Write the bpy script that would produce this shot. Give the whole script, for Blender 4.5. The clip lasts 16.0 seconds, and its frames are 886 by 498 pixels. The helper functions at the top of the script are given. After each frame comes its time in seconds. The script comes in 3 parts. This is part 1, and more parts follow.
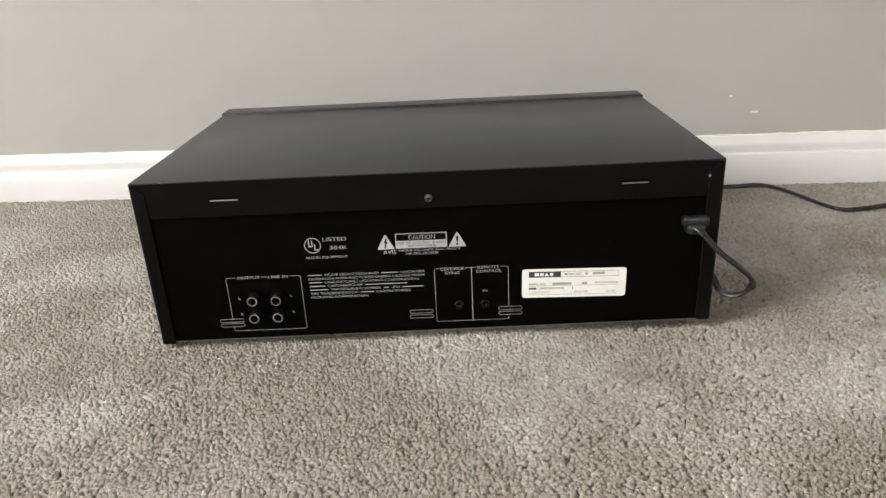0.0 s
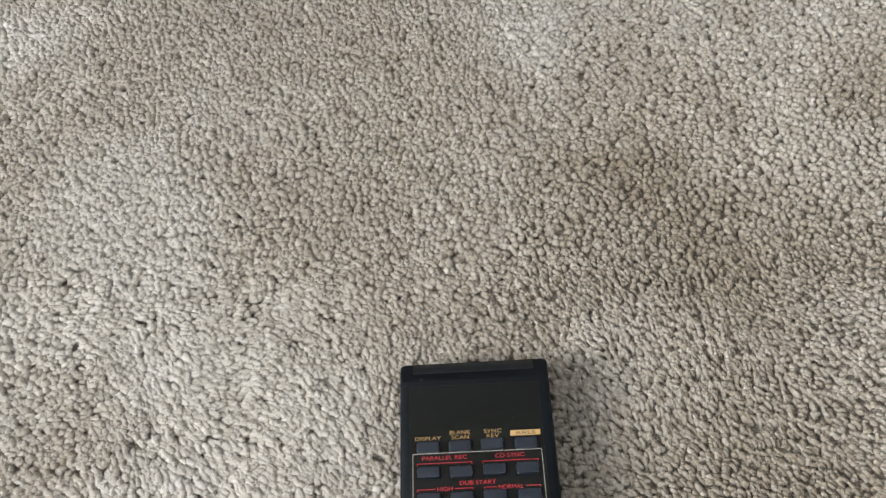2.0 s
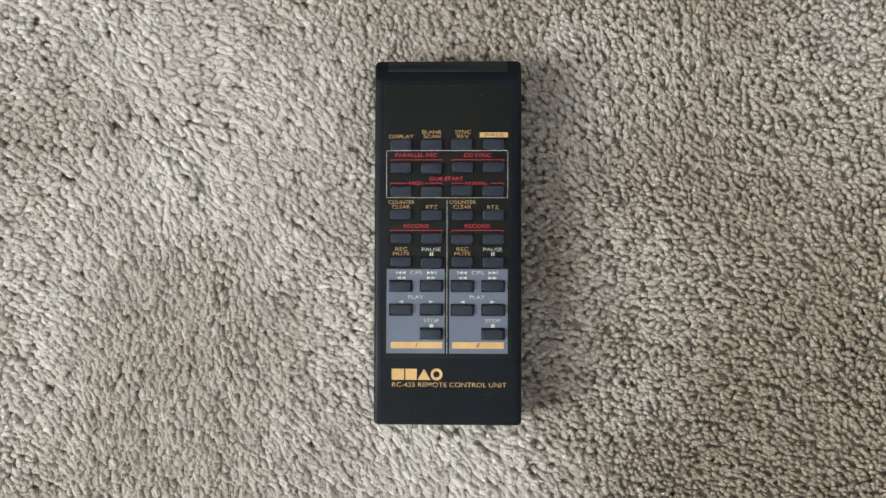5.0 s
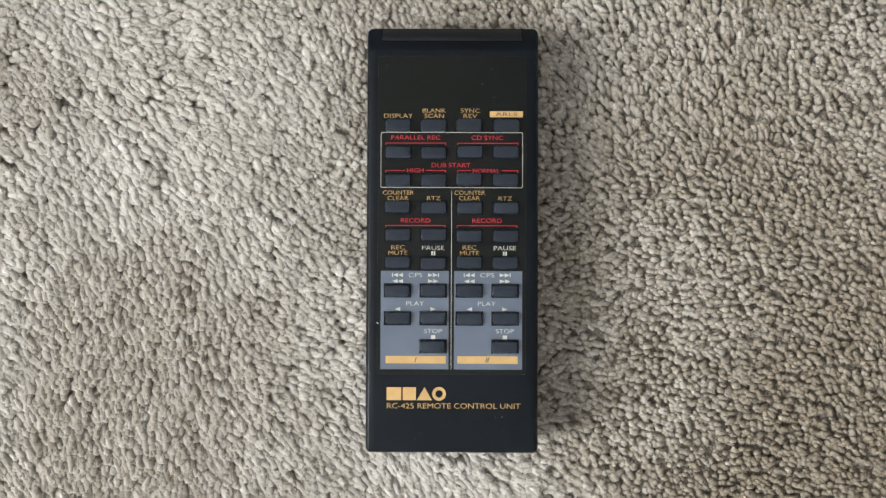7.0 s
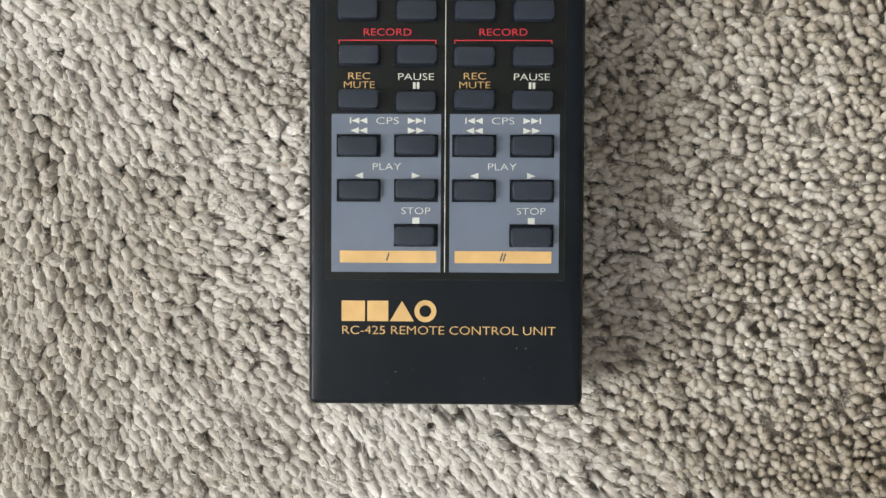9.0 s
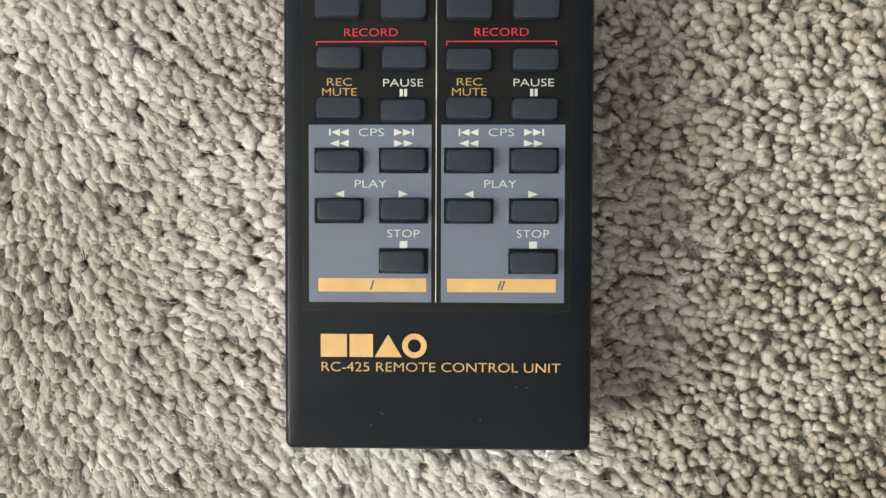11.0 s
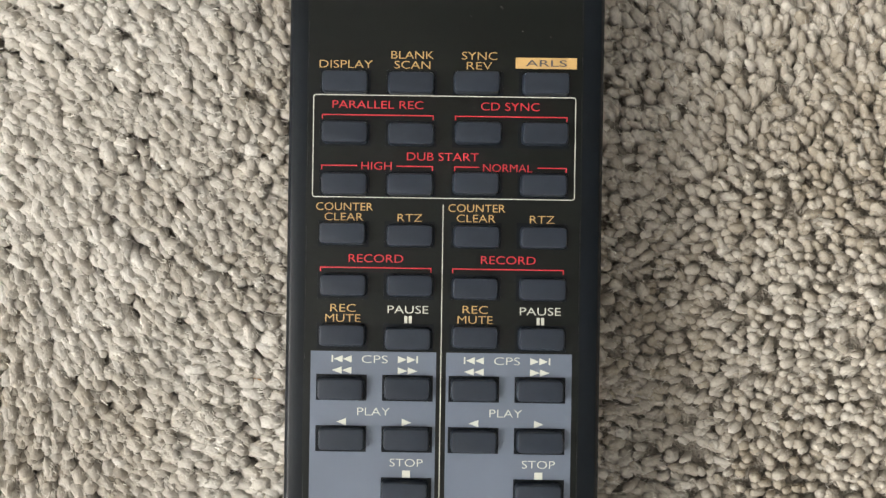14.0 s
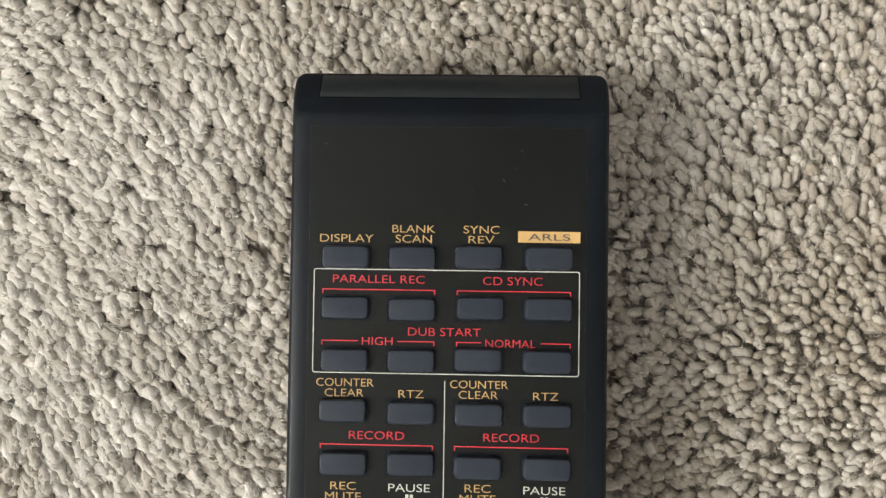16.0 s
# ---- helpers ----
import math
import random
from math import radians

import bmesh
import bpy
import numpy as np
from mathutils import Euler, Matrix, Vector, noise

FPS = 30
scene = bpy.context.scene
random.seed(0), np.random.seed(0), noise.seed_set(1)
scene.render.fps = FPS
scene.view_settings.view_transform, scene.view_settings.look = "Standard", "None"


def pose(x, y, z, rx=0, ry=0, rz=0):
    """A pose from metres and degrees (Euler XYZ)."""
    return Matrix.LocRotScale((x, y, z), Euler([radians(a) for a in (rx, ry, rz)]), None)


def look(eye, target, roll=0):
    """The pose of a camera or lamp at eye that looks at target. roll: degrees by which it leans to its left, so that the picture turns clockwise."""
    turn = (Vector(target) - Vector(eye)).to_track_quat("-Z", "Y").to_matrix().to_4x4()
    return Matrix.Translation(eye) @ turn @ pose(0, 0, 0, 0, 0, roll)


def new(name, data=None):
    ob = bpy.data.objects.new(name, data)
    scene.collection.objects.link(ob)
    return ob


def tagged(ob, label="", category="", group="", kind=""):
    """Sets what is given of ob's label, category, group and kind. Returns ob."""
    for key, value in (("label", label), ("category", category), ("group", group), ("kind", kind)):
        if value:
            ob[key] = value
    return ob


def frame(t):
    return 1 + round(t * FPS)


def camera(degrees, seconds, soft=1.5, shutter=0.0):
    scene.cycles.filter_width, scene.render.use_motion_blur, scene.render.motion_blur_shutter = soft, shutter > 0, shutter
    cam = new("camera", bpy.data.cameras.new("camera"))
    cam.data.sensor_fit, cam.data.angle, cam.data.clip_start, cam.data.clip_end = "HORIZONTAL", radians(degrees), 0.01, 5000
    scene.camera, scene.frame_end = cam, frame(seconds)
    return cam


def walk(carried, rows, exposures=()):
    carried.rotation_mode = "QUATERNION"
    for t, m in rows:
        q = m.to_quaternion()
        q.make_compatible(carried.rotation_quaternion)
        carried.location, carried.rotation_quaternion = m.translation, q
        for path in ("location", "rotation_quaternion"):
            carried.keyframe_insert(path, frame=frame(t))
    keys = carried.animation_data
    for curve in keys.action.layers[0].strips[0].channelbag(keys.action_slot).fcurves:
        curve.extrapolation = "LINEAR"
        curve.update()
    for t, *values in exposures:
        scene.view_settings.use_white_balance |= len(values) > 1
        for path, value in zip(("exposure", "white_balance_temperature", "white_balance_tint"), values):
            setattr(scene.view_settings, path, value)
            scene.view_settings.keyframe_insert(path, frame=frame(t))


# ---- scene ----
# ---------------------------------------------------------------- camera
cam = camera(63.91, 16.0, soft=1.4)
PATH = [
    (0, pose(0.02250, -0.49653, 0.28413, 67.497, 2.663, 0.252)),
    (0.5, pose(0.03228, -0.42869, 0.28956, 58.501, 2.961, -1.050)),
    (1, pose(0.02363, -0.41080, 0.28514, 47.219, 3.214, -2.124)),
    (1.5, pose(0.02372, -0.41027, 0.28711, 37.332, 3.991, -2.682)),
    (2, pose(0.01958, -0.41108, 0.28485, 29.508, 4.129, -2.382)),
    (2.5, pose(0.02418, -0.40931, 0.29437, 21.421, 3.690, -1.468)),
    (3, pose(0.02439, -0.40655, 0.30472, 13.808, 2.923, -0.739)),
    (3.5, pose(0.02318, -0.40482, 0.32943, 7.941, 2.109, -0.499)),
    (4, pose(0.02380, -0.40326, 0.33334, 4.825, 1.700, -0.542)),
    (4.5, pose(0.02264, -0.39729, 0.31914, 2.846, 1.507, -0.717)),
    (4.7, pose(0.02179, -0.39493, 0.31001, 2.135, 1.491, -0.583)),
    (6.8, pose(0.01357, -0.38727, 0.26030, 0.028, 0.114, -0.468)),
    (7, pose(0.01360, -0.38985, 0.25805, 0.922, 0.301, -0.456)),
    (7.5, pose(0.01343, -0.39545, 0.25249, 1.860, -0.009, -0.459)),
    (8, pose(0.01012, -0.40662, 0.21704, 0.298, -0.271, -0.344)),
    (8.5, pose(0.01217, -0.41622, 0.18611, -0.563, 0.491, -0.431)),
    (8.7, pose(0.01529, -0.41817, 0.17692, -0.864, 0.648, -0.373)),
    (10.8, pose(0.01860, -0.41449, 0.15267, -2.028, 1.035, -0.566)),
    (11, pose(0.01923, -0.41197, 0.15176, -1.919, 1.315, -0.499)),
    (11.5, pose(0.02029, -0.40391, 0.15098, -2.078, 1.656, -0.576)),
    (12, pose(0.01955, -0.39907, 0.15076, -1.608, 1.256, -0.486)),
    (12.5, pose(0.01820, -0.39090, 0.15101, -1.438, 0.634, -0.221)),
    (13, pose(0.01861, -0.38540, 0.15094, -1.131, 0.842, -0.107)),
    (13.5, pose(0.01700, -0.37946, 0.15018, -0.786, 0.467, 0.096)),
    (14, pose(0.01584, -0.37452, 0.14892, -0.037, 0.187, 0.172)),
    (14.5, pose(0.01701, -0.36745, 0.15164, 0.936, 0.794, 0.078)),
    (15, pose(0.01741, -0.36474, 0.15021, 2.749, 0.730, 0.082)),
    (15.5, pose(0.01925, -0.35497, 0.14981, 1.675, 1.599, 0.114)),
    (16, pose(0.01836, -0.34596, 0.14733, 1.320, 1.484, 0.137)),
]
EXPOSURES = [(0.0, -0.50, 6700, 9), (1.0, -0.28, 6600, 11), (1.5, -0.38, 6450, 10), (2.5, -0.40, 6350, 10), (4.7, -0.42, 6350, 9), (7.0, -0.38, 6350, 9), (8.7, -0.34, 6450, 9), (11.0, -0.27, 6750, 9), (16.0, -0.28, 6800, 9)]
walk(cam, PATH, EXPOSURES)

# ---------------------------------------------------------------- the room's own axes: its long wall runs a little askew to the deck
ROOM = pose(0, 0.3800, 0, 0, 0, -3.60)
WX0, WX1, WY0, CEIL = -1.90, 2.9, -3.2, 2.44      # left wall, right wall, wall behind, ceiling
WIN = (-2.10, -0.90, 0.75, 2.30)                   # window in the left wall: y from, y to, z from, z to
FILL_WIN = (0.60, 2.10, 0.90, 2.10)                   # unseen window added in the wall behind for fill: x from, x to, z from, z to


# ---------------------------------------------------------------- world and lights
def build_world():
    w = bpy.data.worlds.new("world")
    scene.world = w
    w.use_nodes = True
    nt = w.node_tree
    sky = nt.nodes.new("ShaderNodeTexSky")
    sky.sky_type = "NISHITA"
    sky.sun_disc = False
    sky.sun_elevation, sky.sun_rotation = radians(48), radians(20)
    nt.links.new(sky.outputs[0], nt.nodes["Background"].inputs[0])
    nt.nodes["Background"].inputs[1].default_value = 0.1


def area(name, m, sx, sy, power, colour):
    la = bpy.data.lights.new(name, "AREA")
    la.shape, la.size, la.size_y, la.energy, la.color = "RECTANGLE", sx, sy, power, colour
    ob = new(name, la)
    ob.matrix_world = m
    return ob


build_world()
# daylight through the window on the left wall
area("window_daylight", ROOM @ look((WX0 - 0.10, (WIN[0] + WIN[1]) / 2, (WIN[2] + WIN[3]) / 2), (0.4, (WIN[0] + WIN[1]) / 2, 0.8)),
     WIN[1] - WIN[0] - 0.1, WIN[3] - WIN[2] - 0.1, 170, (1.0, 0.99, 0.975))
# and added fill through an unseen window behind, to even out the wall
area("window_daylight", ROOM @ look(((FILL_WIN[0] + FILL_WIN[1]) / 2, WY0 - 0.10, (FILL_WIN[2] + FILL_WIN[3]) / 2), ((FILL_WIN[0] + FILL_WIN[1]) / 2, 0, 0.9)),
     FILL_WIN[1] - FILL_WIN[0] - 0.1, FILL_WIN[3] - FILL_WIN[2] - 0.1, 26, (0.97, 0.985, 1.0))


# ---------------------------------------------------------------- materials
def nodes_of(name):
    m = bpy.data.materials.new(name)
    m.use_nodes = True
    return m, m.node_tree, m.node_tree.nodes["Principled BSDF"]


def add(nt, kind, **inputs):
    n = nt.nodes.new(kind)
    for k, v in inputs.items():
        n.inputs[k.replace("_", " ")].default_value = v
    return n


def noise_tex(nt, scale, detail=3.0, rough=0.55):
    co = nt.nodes.new("ShaderNodeTexCoord")
    n = add(nt, "ShaderNodeTexNoise", Scale=scale, Detail=detail, Roughness=rough)
    nt.links.new(co.outputs["Object"], n.inputs["Vector"])
    return n


def ramp(nt, src, stops):
    r = nt.nodes.new("ShaderNodeValToRGB")
    e = r.color_ramp.elements
    while len(e) < len(stops):
        e.new(0.5)
    for el, (p, c) in zip(e, stops):
        el.position, el.color = p, (*c, 1) if len(c) == 3 else c
    nt.links.new(src, r.inputs[0])
    return r


def surface(name, colour, rough=0.5, metal=0.0, vary=0.12, scale=40.0, grain=900.0, bump=0.05, dist=0.0004, spec=0.5, rough_vary=0.08, coat=0.0):
    """Paint, plastic or metal: colour that drifts slowly, fine grain in relief, gloss that is not quite even."""
    m, nt, b = nodes_of(name)
    n1 = noise_tex(nt, scale, 4)
    lo = tuple(max(0.0, c * (1 - vary)) for c in colour)
    hi = tuple(min(1.0, c * (1 + vary)) for c in colour)
    r1 = ramp(nt, n1.outputs[0], [(0.3, lo), (0.7, hi)])
    nt.links.new(r1.outputs[0], b.inputs["Base Color"])
    n2 = noise_tex(nt, grain, 2)
    bp = add(nt, "ShaderNodeBump", Strength=bump, Distance=dist)
    nt.links.new(n2.outputs[0], bp.inputs["Height"])
    nt.links.new(bp.outputs[0], b.inputs["Normal"])
    mr = add(nt, "ShaderNodeMapRange")
    mr.inputs["To Min"].default_value, mr.inputs["To Max"].default_value = max(0.02, rough - rough_vary), rough + rough_vary
    nt.links.new(n1.outputs[0], mr.inputs["Value"])
    nt.links.new(mr.outputs[0], b.inputs["Roughness"])
    b.inputs["Metallic"].default_value = metal
    b.inputs["Specular IOR Level"].default_value = spec
    b.inputs["Coat Weight"].default_value = coat
    return m


def carpet_fibre():
    m, nt, b = nodes_of("carpet_fibre")
    co = nt.nodes.new("ShaderNodeTexCoord")
    # each yarn end has its own tone, with the nap's light and dark and warm shade painted in
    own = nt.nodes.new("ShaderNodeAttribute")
    own.attribute_name = "tone_with_shade"
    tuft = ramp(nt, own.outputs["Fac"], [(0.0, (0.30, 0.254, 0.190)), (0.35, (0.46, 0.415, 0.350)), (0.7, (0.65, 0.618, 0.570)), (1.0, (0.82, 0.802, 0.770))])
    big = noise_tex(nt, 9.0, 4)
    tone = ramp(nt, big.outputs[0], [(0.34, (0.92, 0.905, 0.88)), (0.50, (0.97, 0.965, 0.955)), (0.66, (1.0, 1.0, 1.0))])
    mx = nt.nodes.new("ShaderNodeMix")
    mx.data_type, mx.blend_type = "RGBA", "MULTIPLY"
    mx.inputs[0].default_value = 1.0
    nt.links.new(tuft.outputs[0], mx.inputs[6])
    nt.links.new(tone.outputs[0], mx.inputs[7])
    fine = noise_tex(nt, 1600.0, 3, 0.6)
    fleck = ramp(nt, fine.outputs[0], [(0.30, (0.86, 0.85, 0.835)), (0.55, (0.98, 0.98, 0.98)), (0.75, (1.08, 1.08, 1.08))])
    yarn = nt.nodes.new("ShaderNodeMix")
    yarn.data_type, yarn.blend_type = "RGBA", "MULTIPLY"
    yarn.inputs[0].default_value = 1.0
    nt.links.new(mx.outputs[2], yarn.inputs[6])
    nt.links.new(fleck.outputs[0], yarn.inputs[7])
    nt.links.new(yarn.outputs[2], b.inputs["Base Color"])
    bp = add(nt, "ShaderNodeBump", Strength=0.6, Distance=0.0006)
    nt.links.new(fine.outputs[0], bp.inputs["Height"])
    nt.links.new(bp.outputs[0], b.inputs["Normal"])
    b.inputs["Roughness"].default_value = 0.75
    b.inputs["Specular IOR Level"].default_value = 0.2
    # nylon yarn lets some light through
    soft = nt.nodes.new("ShaderNodeBsdfTranslucent")
    both = nt.nodes.new("ShaderNodeMixShader")
    both.inputs[0].default_value = 0.44
    nt.links.new(yarn.outputs[2], soft.inputs["Color"])
    nt.links.new(b.outputs[0], both.inputs[1])
    nt.links.new(soft.outputs[0], both.inputs[2])
    nt.links.new(both.outputs[0], nt.nodes["Material Output"].inputs["Surface"])
    return m


def carpet_ground():
    m, nt, b = nodes_of("carpet_ground")
    n = noise_tex(nt, 330.0, 3)
    big = noise_tex(nt, 7.0, 4)
    c = ramp(nt, n.outputs[0], [(0.3, (0.22, 0.198, 0.170)), (0.7, (0.35, 0.322, 0.285))])
    t = ramp(nt, big.outputs[0], [(0.3, (0.86, 0.84, 0.80)), (0.7, (1, 1, 1))])
    mx = nt.nodes.new("ShaderNodeMix")
    mx.data_type, mx.blend_type = "RGBA", "MULTIPLY"
    mx.inputs[0].default_value = 1.0
    nt.links.new(c.outputs[0], mx.inputs[6])
    nt.links.new(t.outputs[0], mx.inputs[7])
    nt.links.new(mx.outputs[2], b.inputs["Base Color"])
    bp = add(nt, "ShaderNodeBump", Strength=1.0, Distance=0.004)
    nt.links.new(n.outputs[0], bp.inputs["Height"])
    nt.links.new(bp.outputs[0], b.inputs["Normal"])
    b.inputs["Roughness"].default_value = 0.9
    return m


def glass():
    m, nt, b = nodes_of("window_glass")
    b.inputs["Transmission Weight"].default_value = 1.0
    b.inputs["Roughness"].default_value = 0.0
    b.inputs["IOR"].default_value = 1.45
    return m


M_FIBRE, M_GROUND, M_GLASS = carpet_fibre(), carpet_ground(), glass()
M_WALL = surface("greige_wall_paint", (0.385, 0.38, 0.365), 0.6, vary=0.03, scale=5, grain=260, bump=0.12, dist=0.0008, spec=0.3)
# tan made up for the unseen walls, so that their bounce warms shadows
M_WARM_BOUNCE = surface("warm_bounce_wall", (0.44, 0.385, 0.31), 0.6, vary=0.03, scale=5, grain=260, bump=0.12, dist=0.0008, spec=0.3)
M_CEIL = surface("ceiling_paint", (0.57, 0.58, 0.59), 0.8, vary=0.02, scale=4, grain=200, bump=0.1, dist=0.001)
M_TRIM = surface("white_trim_paint", (0.66, 0.66, 0.655), 0.32, vary=0.03, scale=9, grain=120, bump=0.06, dist=0.0006)
M_CAULK = surface("caulk", (0.74, 0.71, 0.64), 0.6, vary=0.15, scale=60)
M_CASE = surface("satin_black_plastic", (0.0020, 0.0038, 0.0064), 0.42, vary=0.2, scale=60, grain=2600, bump=0.10, dist=0.0001, spec=0.18)
M_PLATE = surface("black_faceplate", (0.0018, 0.0028, 0.0024), 0.34, vary=0.15, scale=50, grain=4200, bump=0.06, dist=0.00008, spec=0.26)
M_GREY = surface("slate_print", (0.085, 0.105, 0.140), 0.40, vary=0.05, scale=60, grain=4200, bump=0.05, dist=0.00008)
# paler than the faceplate: the bevel's highlight is put into the colour
M_EDGE = surface("edge_highlight_black", (0.026, 0.029, 0.034), 0.28, vary=0.1, scale=80, spec=0.6)
M_KEY = surface("key_rubber", (0.0130, 0.0178, 0.0270), 0.30, vary=0.2, scale=150, grain=3500, bump=0.10, dist=0.0001, spec=0.36)
M_GOLD = surface("ochre_print", (0.43, 0.275, 0.105), 0.45, vary=0.08, scale=300, grain=4000)
M_RED = surface("red_print", (0.46, 0.022, 0.032), 0.45, vary=0.08, scale=300, grain=4000)
M_WHITE = surface("cream_print", (0.46, 0.47, 0.41), 0.45, vary=0.06, scale=300, grain=4000)
M_DARKPRINT = surface("dark_print", (0.055, 0.055, 0.06), 0.5, vary=0.1, scale=300, grain=4000)
M_IR = surface("smoked_window", (0.0035, 0.0055, 0.0080), 0.34, vary=0.1, scale=40, grain=3000, bump=0.01)
M_STRAW = surface("straw", (0.42, 0.22, 0.07), 0.5, vary=0.2, scale=400)
M_DUST = surface("dust", (0.3, 0.29, 0.27), 0.9)
M_COVER = surface("black_sheet_metal_paint", (0.012, 0.0138, 0.0158), 0.33, vary=0.12, scale=12, grain=1800, bump=0.05, dist=0.0002, spec=0.42, rough_vary=0.02)
M_BACK = surface("black_back_panel", (0.0015, 0.0015, 0.0014), 0.5, vary=0.15, scale=18, grain=1500, bump=0.12, dist=0.0002, spec=0.03)
# black of the small jacks; on the rear flange it stands for shade
M_FLANGE_SOCKET = surface("shaded_flange_socket_black", (0.0035, 0.0035, 0.0036), 0.4, vary=0.1, scale=20, spec=0.08)
M_PRINT = surface("silver_print", (0.46, 0.47, 0.47), 0.5, vary=0.12, scale=200, grain=3000)
M_LABEL = surface("silver_label", (0.90, 0.90, 0.87), 0.34, vary=0.03, scale=60, grain=2000, bump=0.04)
M_INK = surface("label_ink", (0.03, 0.03, 0.03), 0.5, vary=0.1, scale=200)
M_PALEINK = surface("pale_ink", (0.36, 0.37, 0.36), 0.5, vary=0.1, scale=200)
M_NICKEL = surface("nickel", (0.80, 0.78, 0.74), 0.20, metal=1.0, vary=0.12, scale=120, grain=1800)
M_STEEL = surface("bare_steel_edge", (0.70, 0.69, 0.67), 0.30, metal=1.0, vary=0.15, scale=80, grain=1500)
# near-black for holes and dark print, also laid in gaps as their shade
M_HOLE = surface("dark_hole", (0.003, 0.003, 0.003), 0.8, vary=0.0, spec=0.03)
M_CORD = surface("black_cord_rubber", (0.011, 0.012, 0.014), 0.30, vary=0.15, scale=90, grain=1200, bump=0.08)
M_FOOTMETAL = surface("blackened_screw", (0.18, 0.175, 0.165), 0.35, metal=1.0, vary=0.2, scale=200)
M_FOOT = surface("tan_foot", (0.30, 0.22, 0.12), 0.6, vary=0.1, scale=100)


# ---------------------------------------------------------------- mesh helpers; coordinates of things are in millimetres
MM = 0.001


def part(name, bm, material, parent=None, label="", unit=MM, smooth=30):
    """Links a bmesh as one mesh object under a thing or under a part."""
    if unit != 1:
        bmesh.ops.scale(bm, vec=(unit, unit, unit), verts=bm.verts)
    bmesh.ops.recalc_face_normals(bm, faces=bm.faces)
    me = bpy.data.meshes.new(name)
    bm.to_mesh(me)
    bm.free()
    me.materials.append(material)
    if smooth:
        me.polygons.foreach_set("use_smooth", [True] * len(me.polygons))
        me.set_sharp_from_angle(angle=radians(smooth))
    ob = new(name, me)
    ob.parent = parent
    if label:
        tagged(ob, label)
    return ob


def thing(name, m, label, category, group=""):
    e = new(name)
    e.empty_display_size = 0.02
    e.matrix_world = m
    return tagged(e, label, category, group)


def box(x0, y0, z0, x1, y1, z1, bevel=0.0, segs=2, bm=None):
    bm = bm or bmesh.new()
    vs = bmesh.ops.create_cube(bm, size=1)["verts"]
    for v in vs:
        v.co = ((x0 + x1) / 2 + v.co.x * (x1 - x0), (y0 + y1) / 2 + v.co.y * (y1 - y0), (z0 + z1) / 2 + v.co.z * (z1 - z0))
    if bevel:
        es = {e for v in vs for e in v.link_edges}
        bmesh.ops.bevel(bm, geom=list(es), offset=bevel, segments=segs, affect="EDGES", profile=0.5)
    return bm


def prism(outline, lo, hi, axis=2, bevel=0.0, segs=2, bm=None):
    """A polygon pushed out along an axis. outline: the two other coordinates, in axis order."""
    bm = bm or bmesh.new()

    def at(a, b, c):
        return ((c, a, b), (a, c, b), (a, b, c))[axis]
    low = [bm.verts.new(at(a, b, lo)) for a, b in outline]
    high = [bm.verts.new(at(a, b, hi)) for a, b in outline]
    n = len(outline)
    fs = [bm.faces.new(low), bm.faces.new(high)]
    fs += [bm.faces.new((low[i], low[(i + 1) % n], high[(i + 1) % n], high[i])) for i in range(n)]
    bmesh.ops.recalc_face_normals(bm, faces=fs)
    if bevel:
        es = {e for f in fs for e in f.edges}
        bmesh.ops.bevel(bm, geom=list(es), offset=bevel, segments=segs, affect="EDGES", profile=0.5)
    return bm


def round_rect(x0, y0, x1, y1, r, n=5):
    pts = []
    for cx, cy, a0 in ((x1 - r, y1 - r, 0), (x0 + r, y1 - r, 90), (x0 + r, y0 + r, 180), (x1 - r, y0 + r, 270)):
        pts += [(cx + r * math.cos(radians(a0 + 90 * k / n)), cy + r * math.sin(radians(a0 + 90 * k / n))) for k in range(n + 1)]
    return pts


def ring(outer, inner, lo, hi, axis=2, bm=None):
    """A closed band between two outlines with the same number of points."""
    bm = bm or bmesh.new()

    def at(a, b, c):
        return ((c, a, b), (a, c, b), (a, b, c))[axis]
    o0, o1, i0, i1 = ([bm.verts.new(at(a, b, c)) for a, b in pts] for pts, c in ((outer, lo), (outer, hi), (inner, lo), (inner, hi)))
    n = len(outer)
    for i in range(n):
        j = (i + 1) % n
        for a, b in ((o0, o1), (o1, i1), (i1, i0), (i0, o0)):
            bm.faces.new((a[i], a[j], b[j], b[i]))
    return bm


def plate(x0, y0, x1, y1, lo, hi, holes, axis=2, bm=None):
    """A flat plate with rectangular holes that go through it."""
    bm = bm or bmesh.new()
    xs = sorted({x0, x1, *(h[0] for h in holes), *(h[2] for h in holes)})
    ys = sorted({y0, y1, *(h[1] for h in holes), *(h[3] for h in holes)})

    def at(a, b, c):
        return ((c, a, b), (a, c, b), (a, b, c))[axis]
    verts = {}

    def vert(i, j, c):
        if (i, j, c) not in verts:
            verts[i, j, c] = bm.verts.new(at(xs[i], ys[j], c))
        return verts[i, j, c]

    def solid(i, j):
        if not (0 <= i < len(xs) - 1 and 0 <= j < len(ys) - 1):
            return False
        cx, cy = (xs[i] + xs[i + 1]) / 2, (ys[j] + ys[j + 1]) / 2
        return not any(h[0] < cx < h[2] and h[1] < cy < h[3] for h in holes)
    for i in range(len(xs) - 1):
        for j in range(len(ys) - 1):
            if not solid(i, j):
                continue
            for c in (lo, hi):
                bm.faces.new((vert(i, j, c), vert(i + 1, j, c), vert(i + 1, j + 1, c), vert(i, j + 1, c)))
            for di, dj, a, b in ((-1, 0, (i, j), (i, j + 1)), (1, 0, (i + 1, j), (i + 1, j + 1)), (0, -1, (i, j), (i + 1, j)), (0, 1, (i, j + 1), (i + 1, j + 1))):
                if not solid(i + di, j + dj):
